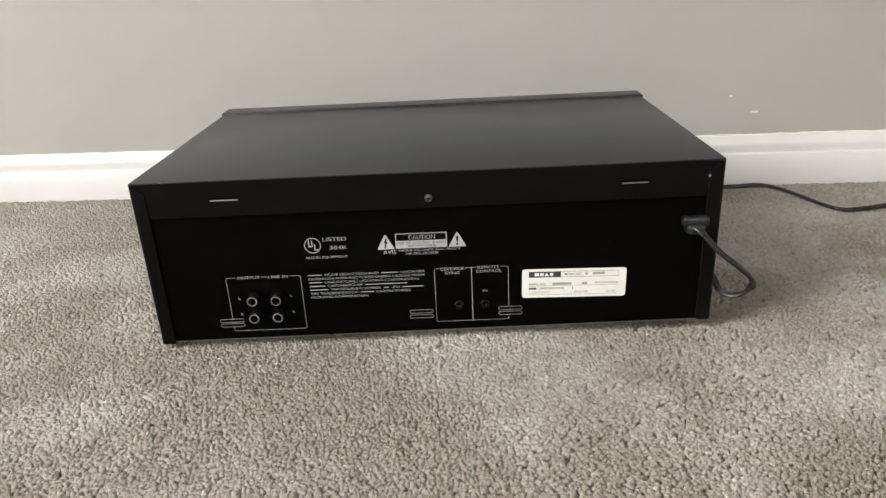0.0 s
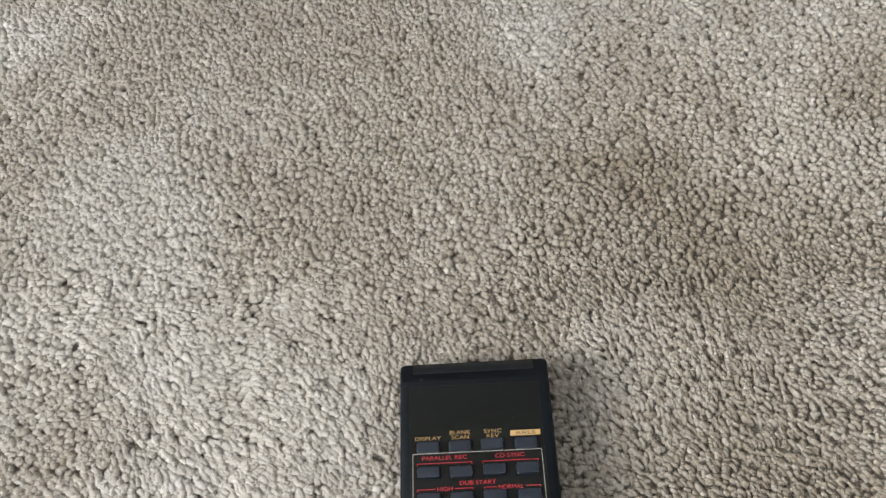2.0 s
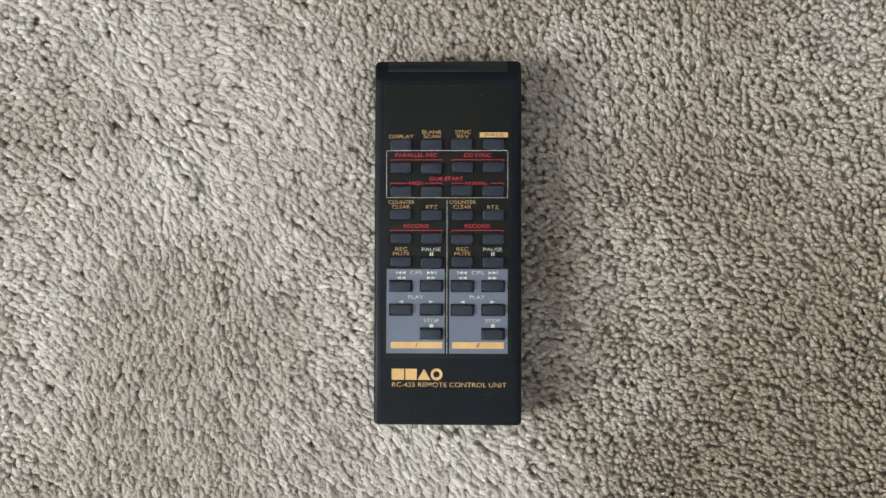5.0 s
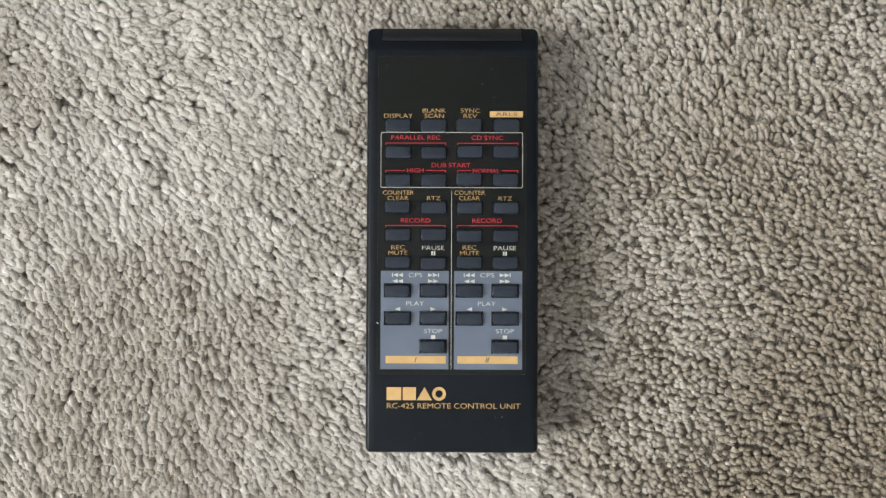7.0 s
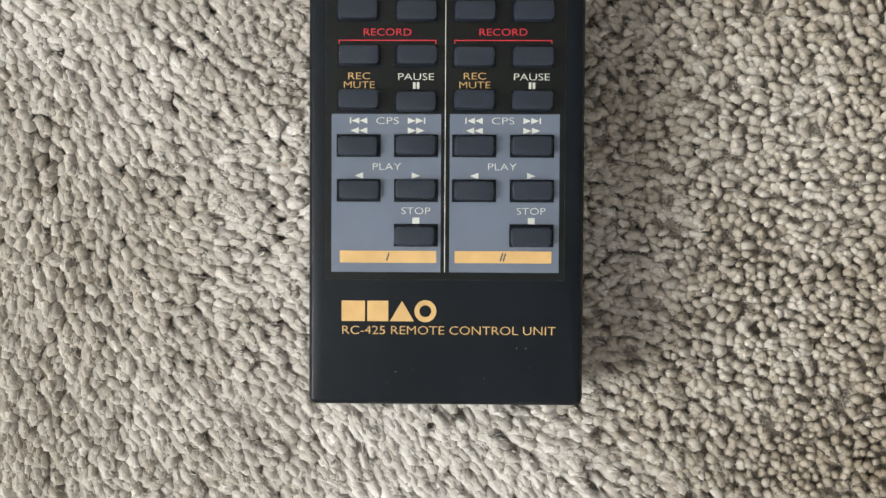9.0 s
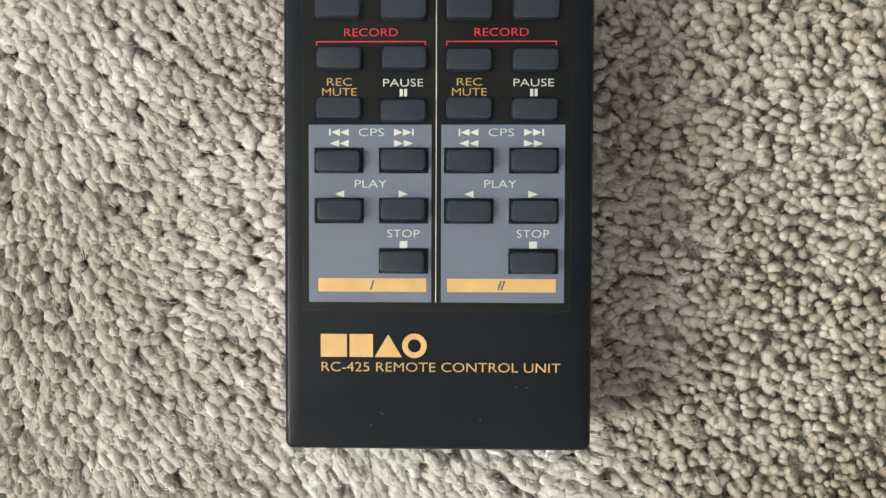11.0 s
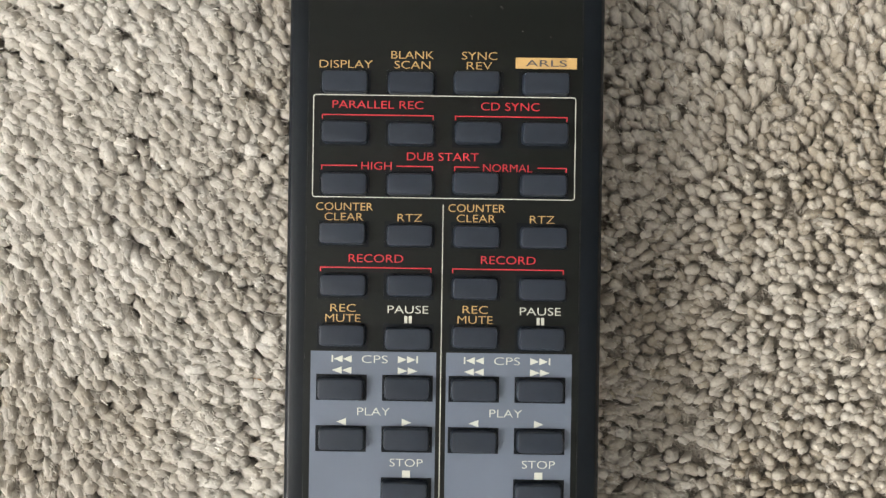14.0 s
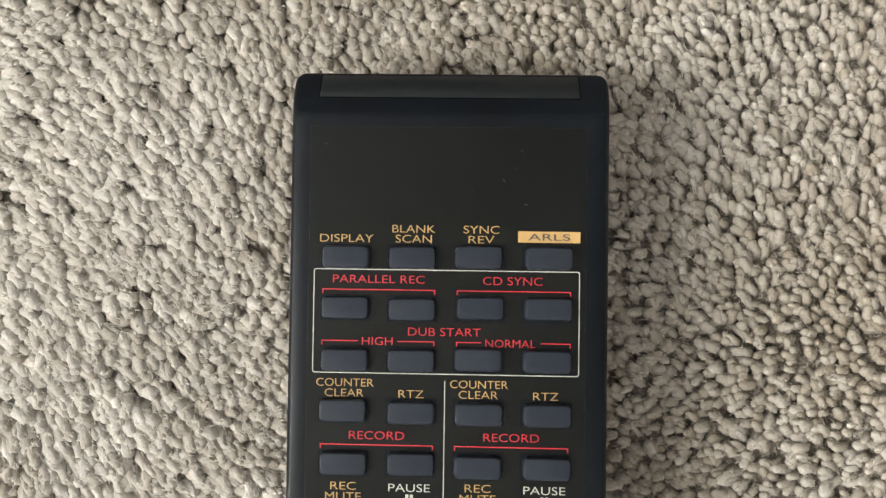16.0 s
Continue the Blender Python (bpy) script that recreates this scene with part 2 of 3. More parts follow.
                    bm.faces.new((vert(*a, lo), vert(*b, lo), vert(*b, hi), vert(*a, hi)))
    return bm


def tube(path, r, sides=10, closed=False, squash=1.0, bm=None, up=(0, 0, 1)):
    """A round (or flattened) bar along a path."""
    bm = bm or bmesh.new()
    pts = [Vector(p) for p in path]
    n = len(pts)
    rows = []
    for i, p in enumerate(pts):
        a, b = pts[i - 1] if (i or closed) else p, pts[(i + 1) % n] if (i < n - 1 or closed) else p
        t = (b - a).normalized()
        u = t.cross(Vector(up))
        u = (u if u.length > 1e-4 else t.cross(Vector((1, 0, 0)))).normalized()
        v = u.cross(t)
        rows.append([bm.verts.new(p + u * (r * squash * math.cos(2 * math.pi * k / sides)) + v * (r * math.sin(2 * math.pi * k / sides))) for k in range(sides)])
    for i in range(n if closed else n - 1):
        a, b = rows[i], rows[(i + 1) % n]
        for k in range(sides):
            bm.faces.new((a[k], a[(k + 1) % sides], b[(k + 1) % sides], b[k]))
    if not closed:
        bm.faces.new(rows[0])
        bm.faces.new(rows[-1])
    return bm


def smooth_path(pts, n=10):
    """A Catmull-Rom line through the points."""
    p = [Vector(q) for q in pts]
    p = [2 * p[0] - p[1], *p, 2 * p[-1] - p[-2]]
    out = []
    for i in range(1, len(p) - 2):
        for k in range(n):
            t = k / n
            out.append(0.5 * (2 * p[i] + (p[i + 1] - p[i - 1]) * t + (2 * p[i - 1] - 5 * p[i] + 4 * p[i + 1] - p[i + 2]) * t * t
                              + (3 * p[i] - p[i - 1] - 3 * p[i + 1] + p[i + 2]) * t ** 3))
    return [*out, p[-2]]


def lathe(profile, sides=24, bm=None, axis=2, at=(0, 0, 0)):
    """A turned shape: rows of (radius, height) along an axis."""
    bm = bm or bmesh.new()
    rows = []
    for r, h in profile:
        row = []
        for k in range(sides):
            c, s = r * math.cos(2 * math.pi * k / sides), r * math.sin(2 * math.pi * k / sides)
            q = ((h, c, s), (c, h, s), (c, s, h))[axis]
            row.append(bm.verts.new((q[0] + at[0], q[1] + at[1], q[2] + at[2])))
        rows.append(row)
    for a, b in zip(rows, rows[1:]):
        for k in range(sides):
            bm.faces.new((a[k], a[(k + 1) % sides], b[(k + 1) % sides], b[k]))
    bm.faces.new(rows[0])
    bm.faces.new(rows[-1])
    return bm


def lettering(text, x, y, w, h, at, material, parent, bold=0.0, slant=0.0, name="lettering"):
    """Flat writing that fills the box w by h round (x, y). at(a, b) gives the place of a point of it, in millimetres."""
    cu = bpy.data.curves.new(name, "FONT")
    cu.body, cu.size, cu.shear, cu.offset, cu.resolution_u = text, 1.0, slant, bold, 4
    tmp = bpy.data.objects.new(name, cu)
    me = bpy.data.meshes.new_from_object(tmp)
    bpy.data.objects.remove(tmp)
    bpy.data.curves.remove(cu)
    n = len(me.vertices)
    co = np.empty(n * 3)
    me.vertices.foreach_get("co", co)
    co = co.reshape(n, 3)
    lo, hi = co.min(0), co.max(0)
    a = x - w / 2 + (co[:, 0] - lo[0]) / max(hi[0] - lo[0], 1e-6) * w
    b = y - h / 2 + (co[:, 1] - lo[1]) / max(hi[1] - lo[1], 1e-6) * h
    me.vertices.foreach_set("co", np.array([at(p, q) for p, q in zip(a, b)]).ravel() * MM)
    me.name = name
    me.materials.clear()
    me.materials.append(material)
    me.update()
    ob = new(name, me)
    ob.parent = parent
    return ob


def flat(name, outlines, at, material, parent, label=""):
    """Flat printed shapes: filled polygons."""
    bm = bmesh.new()
    for o in outlines:
        bm.faces.new([bm.verts.new(at(a, b)) for a, b in o])
    return part(name, bm, material, parent, label, smooth=0)


def rect(x0, y0, x1, y1):
    return [(x0, y0), (x1, y0), (x1, y1), (x0, y1)]


def disc(x, y, r, n=28):
    return [(x + r * math.cos(2 * math.pi * k / n), y + r * math.sin(2 * math.pi * k / n)) for k in range(n)]


# ---------------------------------------------------------------- the room
def room_box(name, x0, y0, z0, x1, y1, z1, material, bevel=0.0):
    ob = part(name, box(x0, y0, z0, x1, y1, z1, bevel), material, unit=1)
    ob.matrix_world = ROOM
    return tagged(ob, kind="structure")


def build_room():
    t = 0.12
    room_box("floor", WX0 - t, WY0 - t, -0.11, WX1 + t, 0.02 + t, -0.0022, M_GROUND)
    room_box("ceiling", WX0 - t, WY0 - t, CEIL, WX1 + t, 0.02 + t, CEIL + 0.1, M_CEIL)
    room_box("wall_north", WX0, 0.014, -0.011, WX1, 0.014 + t, CEIL, M_WALL)
    south = part("wall_south", plate(WX0, -0.011, WX1, CEIL, WY0 - t, WY0, [(FILL_WIN[0], FILL_WIN[2], FILL_WIN[1], FILL_WIN[3])], axis=1), M_WARM_BOUNCE, unit=1)
    south.matrix_world = ROOM
    tagged(south, kind="structure")
    room_box("wall_east", WX1, WY0 - t, -0.011, WX1 + t, 0.014 + t, CEIL, M_WARM_BOUNCE)
    west = part("wall_west", plate(WY0 - t, -0.011, 0.014 + t, CEIL, WX0 - t, WX0, [(WIN[0], WIN[2], WIN[1], WIN[3])], axis=0), M_WARM_BOUNCE, unit=1)
    west.matrix_world = ROOM
    tagged(west, kind="structure")
    # moulded baseboard: flat face, a step, an ogee and a thin top edge
    prof = [(0.014, -0.011), (0.0, -0.011), (0.0, 0.0390), (0.0012, 0.0405), (0.0042, 0.0415), (0.0050, 0.0452), (0.0046, 0.0490),
            (0.0060, 0.0532), (0.0085, 0.0568), (0.0092, 0.0594), (0.0104, 0.0614), (0.014, 0.0616)]
    bb = part("baseboard", prism(prof, WX0 + 0.014, WX1 - 0.014, axis=0), M_TRIM, unit=1, smooth=40)
    bb.matrix_world = ROOM
    tagged(bb, kind="structure")
    # an uneven bead of caulk between the board and the wall
    rng = random.Random(4)
    pts = [(-0.75 + 1.5 * k / 170, 0.0136, 0.0619 + rng.uniform(-0.0006, 0.0007)) for k in range(171)]
    ck = part("trim", tube(pts, 0.0011, 6), M_CAULK, unit=1)
    ck.matrix_world = ROOM
    tagged(ck, kind="structure")
    # small scuffs where paint has chipped off the wall
    for x, z, w, h in ((0.39, 0.090, 0.006, 0.0016), (0.36, 0.110, 0.003, 0.0013)):
        o = [(x + w * math.cos(a) * rng.uniform(0.6, 1), z + h * math.sin(a) * rng.uniform(0.6, 1)) for a in (2 * math.pi * k / 11 for k in range(11))]
        s = part("trim", prism(o, 0.0132, 0.0141, axis=1), M_CAULK, unit=1)
        s.matrix_world = ROOM
        tagged(s, kind="structure")
    # the two windows that give the light, both out of view; the one behind is added for fill
    def window(name, a0, a1, z0, z1, c, axis, sign):
        wf = new(name)
        wf.matrix_world = ROOM
        tagged(wf, kind="structure")
        out = c - sign * 0.055

        def slab(u0, z_0, c0, u1, z_1, c1):
            c0, c1 = min(c0, c1), max(c0, c1)
            return (c0, u0, z_0, c1, u1, z_1) if axis == 0 else (u0, c0, z_0, u1, c1, z_1)
        part("window_frame", ring(round_rect(a0, z0, a1, z1, 0.002, 1), round_rect(a0 + 0.05, z0 + 0.05, a1 - 0.05, z1 - 0.05, 0.002, 1), out - 0.025, out + 0.025, axis=axis), M_TRIM, wf, unit=1)
        part("window_sill", box(*slab(a0 - 0.04, z0 - 0.03, c - sign * 0.028, a1 + 0.04, z0 - 0.002, c + sign * 0.06), 0.004), M_TRIM, wf, unit=1)
        pane = part("pane", box(*slab(a0 + 0.05, z0 + 0.05, out - 0.003, a1 - 0.05, z1 - 0.05, out + 0.003)), M_GLASS, wf, unit=1)
        pane.visible_shadow = False
    window("window_1", *WIN, WX0, 0, 1)
    window("fill_window", *FILL_WIN, WY0, 1, 1)


# ---------------------------------------------------------------- carpet pile
def field(x, y, cell, seed):
    """Smooth random values from -1 to 1 over the plan."""
    g = np.random.default_rng(seed).uniform(-1, 1, (128, 128))
    u, v = x / cell + 40, y / cell + 40
    i, j = np.floor(u).astype(int), np.floor(v).astype(int)
    fu, fv = u - i, v - j
    fu, fv = fu * fu * (3 - 2 * fu), fv * fv * (3 - 2 * fv)
    i, j = i % 127, j % 127
    return (g[i, j] * (1 - fu) + g[i + 1, j] * fu) * (1 - fv) + (g[i, j + 1] * (1 - fu) + g[i + 1, j + 1] * fu) * fv


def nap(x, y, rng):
    """How the yarn lies: swept flat to one side where a vacuum has passed, upright with open cut ends in the next lane.
    Its tone carries painted shade.
    """
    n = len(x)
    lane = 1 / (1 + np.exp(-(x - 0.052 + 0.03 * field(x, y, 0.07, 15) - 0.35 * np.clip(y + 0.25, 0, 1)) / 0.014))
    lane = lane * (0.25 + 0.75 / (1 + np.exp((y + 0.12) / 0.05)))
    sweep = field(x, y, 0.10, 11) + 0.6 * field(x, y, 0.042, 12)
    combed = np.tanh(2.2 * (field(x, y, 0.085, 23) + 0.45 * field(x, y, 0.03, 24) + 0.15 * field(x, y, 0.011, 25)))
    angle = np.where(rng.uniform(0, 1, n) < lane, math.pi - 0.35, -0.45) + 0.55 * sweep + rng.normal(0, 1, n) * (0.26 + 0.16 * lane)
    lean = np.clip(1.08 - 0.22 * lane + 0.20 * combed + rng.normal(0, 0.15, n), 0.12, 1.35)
    # shade on the carpet right of the remote, painted into the yarn's colour
    right_shade = 1 / (1 + np.exp(-(x - 0.092 + 0.03 * field(x, y, 0.05, 27)) / 0.022)) / (1 + np.exp((y + 0.12) / 0.05))
    right_shade = right_shade * (1 - 0.8 / (1 + np.exp(-(x - 0.14) / 0.02)) / (1 + np.exp(-(y + 0.36) / 0.025)))
    # combed patches and the lane also get their light and dark as colour
    shade = np.clip(0.72 + 0.17 * combed - 0.09 * lane - 0.60 * right_shade + rng.normal(0, 0.09, n), 0, 1)
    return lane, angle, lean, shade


def tufts(x0, x1, y0, y1, spacing, radius, sides, levels, keep, rng, strands=0.0, fade=0.0, uneven=1.0):
    """Cut pile, yarn end by yarn end: each a thick bent bundle with a blunt tip, with stray filaments on it."""
    gx, gy = np.meshgrid(np.arange(x0, x1, spacing), np.arange(y0, y1, spacing * 0.9))
    gx = gx + (np.arange(gx.shape[0]) % 2)[:, None] * spacing / 2
    x, y = gx.ravel() + rng.normal(0, spacing * 0.25, gx.size), gy.ravel() + rng.normal(0, spacing * 0.25, gx.size)
    on = keep(x, y)
    x, y = x[on], y[on]
    n = len(x)
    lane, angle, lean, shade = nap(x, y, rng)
    # neighbouring ends stick together in clumps, with pits between them
    x, y = x + field(x, y, 0.0085, 18) * 0.0017, y + field(x, y, 0.0085, 19) * 0.0017
    clump = 0.9 * field(x, y, 0.0110, 16) + 0.5 * field(x, y, 0.0060, 17)
    lx, ly = np.cos(angle), np.sin(angle)
    low = -0.0042
    tall = -low + 0.0002 + uneven * (0.0009 * clump + rng.normal(0, 1, n) * (0.00025 + 0.00017 * lane))
    rad = radius * rng.uniform(0.74, 1.26, n) * (1.34 - 0.36 * lane)
    reach = (0.0044 - 0.0010 * lane) * lean
    turn = rng.uniform(0, 2 * math.pi, n)
    rows = []
    for s, r in levels:
        px, pz = reach * s ** 1.7, low + tall * (s * (1 + 0.6 * lean) - 0.6 * lean * s * s)
        dx, dz = 1.7 * reach * s ** 0.7, tall * (1 + 0.6 * lean - 1.2 * lean * s)
        ln = np.hypot(dx, dz)
        dx, dz = dx / ln, dz / ln
        cx, cy = x + lx * px, y + ly * px
        if r == 0:
            rows.append(np.stack([cx, cy, pz], 1)[:, None, :])
            continue
        ring_ = []
        for k in range(sides):
            a = 2 * math.pi * k / sides + turn + 1.5 * s
            q = rad * r * (1 + 0.13 * np.cos(2 * a - 5 * s + turn) + rng.normal(0, 0.05, n))
            across, out = np.cos(a) * q, np.sin(a) * q
            ring_.append(np.stack([cx - ly * across - lx * dz * out, cy + lx * across - ly * dz * out, pz + dx * out], 1))
        rows.append(np.stack(ring_, 1))
    per = sides * (len(levels) - 1) + 1
    co = np.concatenate(rows, 1).reshape(-1, 3)
    quads = [[lv * sides + k, lv * sides + (k + 1) % sides, (lv + 1) * sides + (k + 1) % sides, (lv + 1) * sides + k] for lv in range(len(levels) - 2) for k in range(sides)]
    last = (len(levels) - 2) * sides
    caps = [[last + k, last + (k + 1) % sides, per - 1] for k in range(sides)]
    off = (np.arange(n) * per)[:, None]
    loops = [(np.array(quads).ravel()[None] + off).ravel(), (np.array(caps).ravel()[None] + off).ravel()]
    sizes = [np.full(n * len(quads), 4), np.full(n * len(caps), 3)]
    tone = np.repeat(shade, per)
    if strands:
        # filaments splay from the blunt end of each yarn
        many = strands * (1.3 - 0.7 * lane)
        if fade:
            edge = np.minimum(np.minimum(x - x0, x1 - x), np.minimum(y - y0, y1 - y))
            many = many * np.clip(0.2 + edge / fade, 0.2, 1)
        pick = np.repeat(np.arange(n), rng.poisson(many, n))
        m = len(pick)
        t, a = rng.uniform(0.55, 1.0, m), rng.uniform(-0.25, 1.25, m) * math.pi
        lp, lq, le, tl = lx[pick], ly[pick], lean[pick], tall[pick]
        px, pz = reach[pick] * t ** 1.7, low + tl * (t * (1 + 0.6 * le) - 0.6 * le * t * t)
        dx, dz = 1.7 * reach[pick] * t ** 0.7, tl * (1 + 0.6 * le - 1.2 * le * t)
        dl = np.hypot(dx, dz)
        dx, dz = dx / dl, dz / dl
        across, out = np.cos(a) * rad[pick] * 0.98, np.sin(a) * rad[pick] * 0.98
        foot = np.stack([x[pick] + lp * px - lq * across - lp * dz * out, y[pick] + lq * px + lp * across - lq * dz * out, pz + dx * out], 1)
        fan = rng.normal(0, 0.28, (3, m))
        way = np.stack([lp * dx - lq * (0.25 * np.cos(a) + fan[0]) - lp * dz * 0.2 * np.sin(a), lq * dx + lp * (0.25 * np.cos(a) + fan[0]) - lq * dz * 0.2 * np.sin(a), dz * 0.5 + 0.25 * np.sin(a) * dx + 0.5 * fan[1]], 1)
        hw = rng.uniform(0.00006, 0.00016, m)[:, None]
        flank = np.stack([-lq * hw[:, 0], lp * hw[:, 0], 0 * hw[:, 0]], 1)
        st = np.stack([foot - flank, foot + flank, foot + way * rng.uniform(0.0006, 0.0017, m)[:, None]], 1)
        loops.append((np.array([[0, 1, 2]]) + len(co) + (np.arange(m) * 3)[:, None]).ravel())
        co = np.concatenate([co, st.reshape(-1, 3)])
        sizes.append(np.full(m, 3))
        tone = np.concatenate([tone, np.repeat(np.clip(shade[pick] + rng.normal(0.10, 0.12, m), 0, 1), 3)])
    return carpet_mesh(co, np.concatenate(loops), np.concatenate(sizes), tone)


def carpet_mesh(co, loops, sizes, tone):
    me = bpy.data.meshes.new("carpet_pile")
    me.vertices.add(len(co))
    me.vertices.foreach_set("co", co.ravel())
    me.loops.add(len(loops))
    me.loops.foreach_set("vertex_index", loops)
    me.polygons.add(len(sizes))
    me.polygons.foreach_set("loop_start", np.concatenate([[0], np.cumsum(sizes)[:-1]]))
    me.polygons.foreach_set("use_smooth", np.ones(len(sizes), bool))
    me.attributes.new("tone_with_shade", "FLOAT", "POINT").data.foreach_set("value", tone.astype(np.float32))
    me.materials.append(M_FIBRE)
    me.update(calc_edges=True)
    return tagged(new("carpet_pile", me), "thick beige cut-pile carpet, combed in patches, shade painted in at right", "carpet", kind="stuff")


NEAR = (-0.20, 0.235, -0.545, -0.235)


def build_pile():
    rng = np.random.default_rng(7)

    def keep(x, y):
        u, v = x - REMOTE.translation.x, y - REMOTE.translation.y
        under = (np.abs(u - 0.0005) < 0.0268) & (v > -0.001) & (v < 0.138)
        wall = (y - 0.3800 + 0.063 * x) > 0.001
        return ~(under | wall)

    def near(x, y):
        """The finer yarn, out to a ragged border."""
        edge = np.minimum(np.minimum(x - NEAR[0], NEAR[1] - x), np.minimum(y - NEAR[2], NEAR[3] - y))
        return edge > 0.022 * (1 + 0.75 * field(x, y, 0.004, 31) + 0.5 * field(x, y, 0.011, 32))

    def around(x, y):
        inside = near(x, y)
        hidden = (np.abs(x) < 0.20) & (y > 0.05) & (y < 0.235)
        return keep(x, y) & ~inside & ~hidden & (np.abs(x - 0.02) < 0.29 + 0.42 * (y + 0.5) + 0.018 * field(x, y, 0.012, 33) + 0.018 * field(x, y, 0.05, 34))
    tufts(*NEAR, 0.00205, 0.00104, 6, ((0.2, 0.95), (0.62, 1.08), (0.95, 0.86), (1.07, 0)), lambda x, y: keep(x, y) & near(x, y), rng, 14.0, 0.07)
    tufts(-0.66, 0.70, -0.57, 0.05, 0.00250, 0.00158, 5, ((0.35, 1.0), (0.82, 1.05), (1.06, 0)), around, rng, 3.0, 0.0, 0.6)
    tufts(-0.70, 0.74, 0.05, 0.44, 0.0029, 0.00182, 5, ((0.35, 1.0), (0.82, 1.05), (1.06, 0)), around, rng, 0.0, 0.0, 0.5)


# ---------------------------------------------------------------- remote control
REMOTE = pose(0.01442, -0.45179, 0, 0, 0, -0.68)
COLS = (-18.0, -6.0, 6.05, 18.05)
ROWS = (107.2, 98.1, 89.0, 79.8, 70.35, 61.2, 51.9, 42.6, 33.3)


def build_remote():
    r = thing("remote_control", REMOTE, "slim black remote control with small keys lying on beige carpet", "remote control")
    # case: rounded shell that swells a little below its top edge, cut off by the sloping nose
    bm = bmesh.new()
    skirt = ((1.5, -1.0), (1.6, 10.0), (1.5, 16.0), (1.3, 17.8), (1.0, 19.0), (0.5, 19.75), (0.15, 19.96), (0.0, 20.0))
    rows = [[bm.verts.new((x, y, z)) for x, y in round_rect(-27.4 - o, -1.4 - o, 27.95 + o, 140.4 + o, 0.5 + o, 6)] for o, z in skirt]
    for lo, hi in zip(rows, rows[1:]):
        for k in range(len(lo)):
            bm.faces.new((lo[k - 1], lo[k], hi[k], hi[k - 1]))
    bm.faces.new(rows[0][::-1])
    bm.faces.new(rows[-1])
    cut = bmesh.ops.bisect_plane(bm, geom=[*bm.verts, *bm.edges, *bm.faces], plane_co=(0, 132.9, 20.0), plane_no=(0, 5.4, 8.9), clear_outer=True)
    slope = bmesh.ops.contextual_create(bm, geom=[g for g in cut["geom_cut"] if isinstance(g, bmesh.types.BMEdge)])["faces"]
    bmesh.ops.bevel(bm, geom=[e for f in slope for e in f.edges], offset=0.7, segments=3, affect="EDGES", profile=0.5)
    x0, x1, y0, y1 = -25.5, 25.6, 23.2, 131.4
    for co, no in (((x0, 0, 0), (1, 0, 0)), ((x1, 0, 0), (1, 0, 0)), ((0, y0, 0), (0, 1, 0)), ((0, y1, 0), (0, 1, 0))):
        bmesh.ops.bisect_plane(bm, geom=[*bm.verts, *bm.edges, *bm.faces], plane_co=co, plane_no=no)
    top = [f for f in bm.faces if abs(f.calc_center_median().z - 20) < 0.01 and x0 < f.calc_center_median().x < x1 and y0 < f.calc_center_median().y < y1]
    ext = bmesh.ops.extrude_face_region(bm, geom=top)
    bmesh.ops.translate(bm, vec=(0, 0, -1.4), verts=[g for g in ext["geom"] if isinstance(g, bmesh.types.BMVert)])
    bmesh.ops.delete(bm, geom=top, context="FACES")
    part("case", bm, M_CASE, r)
    # dark ring on the floor of the gap stands in for its shade
    part("faceplate_gap_shade", ring(round_rect(-25.48, 23.22, 25.58, 131.38, 0.1, 1), round_rect(-24.8, 23.9, 24.9, 130.7, 0.1, 1), 18.61, 18.68), M_HOLE, r)
    # parting line of the two half shells
    part("seam", ring(round_rect(-29.03, -3.03, 29.58, 142.03, 2.15, 5), round_rect(-28.2, -2.2, 28.75, 141.2, 1.4, 5), 9.7, 10.0), M_HOLE, r, "dark parting line between the half shells")
    # smoked sender window set into the nose
    nx, nz = 132.9 - 141.8, 20.0 - 14.6
    ln = math.hypot(nx, nz)
    ay, az, oy, oz = -nx / ln, -nz / ln, nz / ln, -nx / ln      # down the slope, and out of it
    bm = box(-23.8, 0, 0, 23.9, 5.55, 1.0, 0.12)
    for v in bm.verts:
        u, h = v.co.y, v.co.z
        s = ln - 0.6 - u
        v.co.y, v.co.z = 132.9 + ay * s + oy * (h - 0.85), 20.0 + az * s + oz * (h - 0.85)
    part("sender_window", bm, M_IR, r, "smoked infrared window in the nose")
    bm = ring(round_rect(-24.0, -0.2, 24.1, 5.75, 0.3, 2), round_rect(-23.8, 0, 23.9, 5.5, 0.3, 2), 0, 0.9)
    for v in bm.verts:
        s, h = ln - 0.6 - v.co.y, v.co.z
        v.co.y, v.co.z = 132.9 + ay * s + oy * (h - 0.84), 20.0 + az * s + oz * (h - 0.84)
    part("window_groove", bm, M_HOLE, r)
    # faceplate with a hole for each key
    keys = [(c, y) for k, y in enumerate(ROWS) for j, c in enumerate(COLS) if not (k == 8 and j in (0, 2))]
    holes = [(c - 4.6, y - 2.45, c + 4.6, y + 2.3) for c, y in keys]
    fp = part("faceplate", plate(-25.0, 23.7, 25.1, 130.9, 18.7, 20.0, holes), M_PLATE, r, "satin black printed faceplate", smooth=0)
    bm = bmesh.new()
    outer, inner = ([bm.verts.new((x, y, z)) for x, y in ((-25.0 + o, 23.7 + o), (25.1 - o, 23.7 + o), (25.1 - o, 130.9 - o), (-25.0 + o, 130.9 - o))] for o, z in ((-0.02, 19.72), (0.24, 20.03)))
    for k in range(4):
        bm.faces.new((outer[k - 1], outer[k], inner[k], inner[k - 1]))
    part("faceplate_edge", bm, M_EDGE, fp, "thin bevelled edge with its highlight in a paler black", smooth=0)
    grey = []
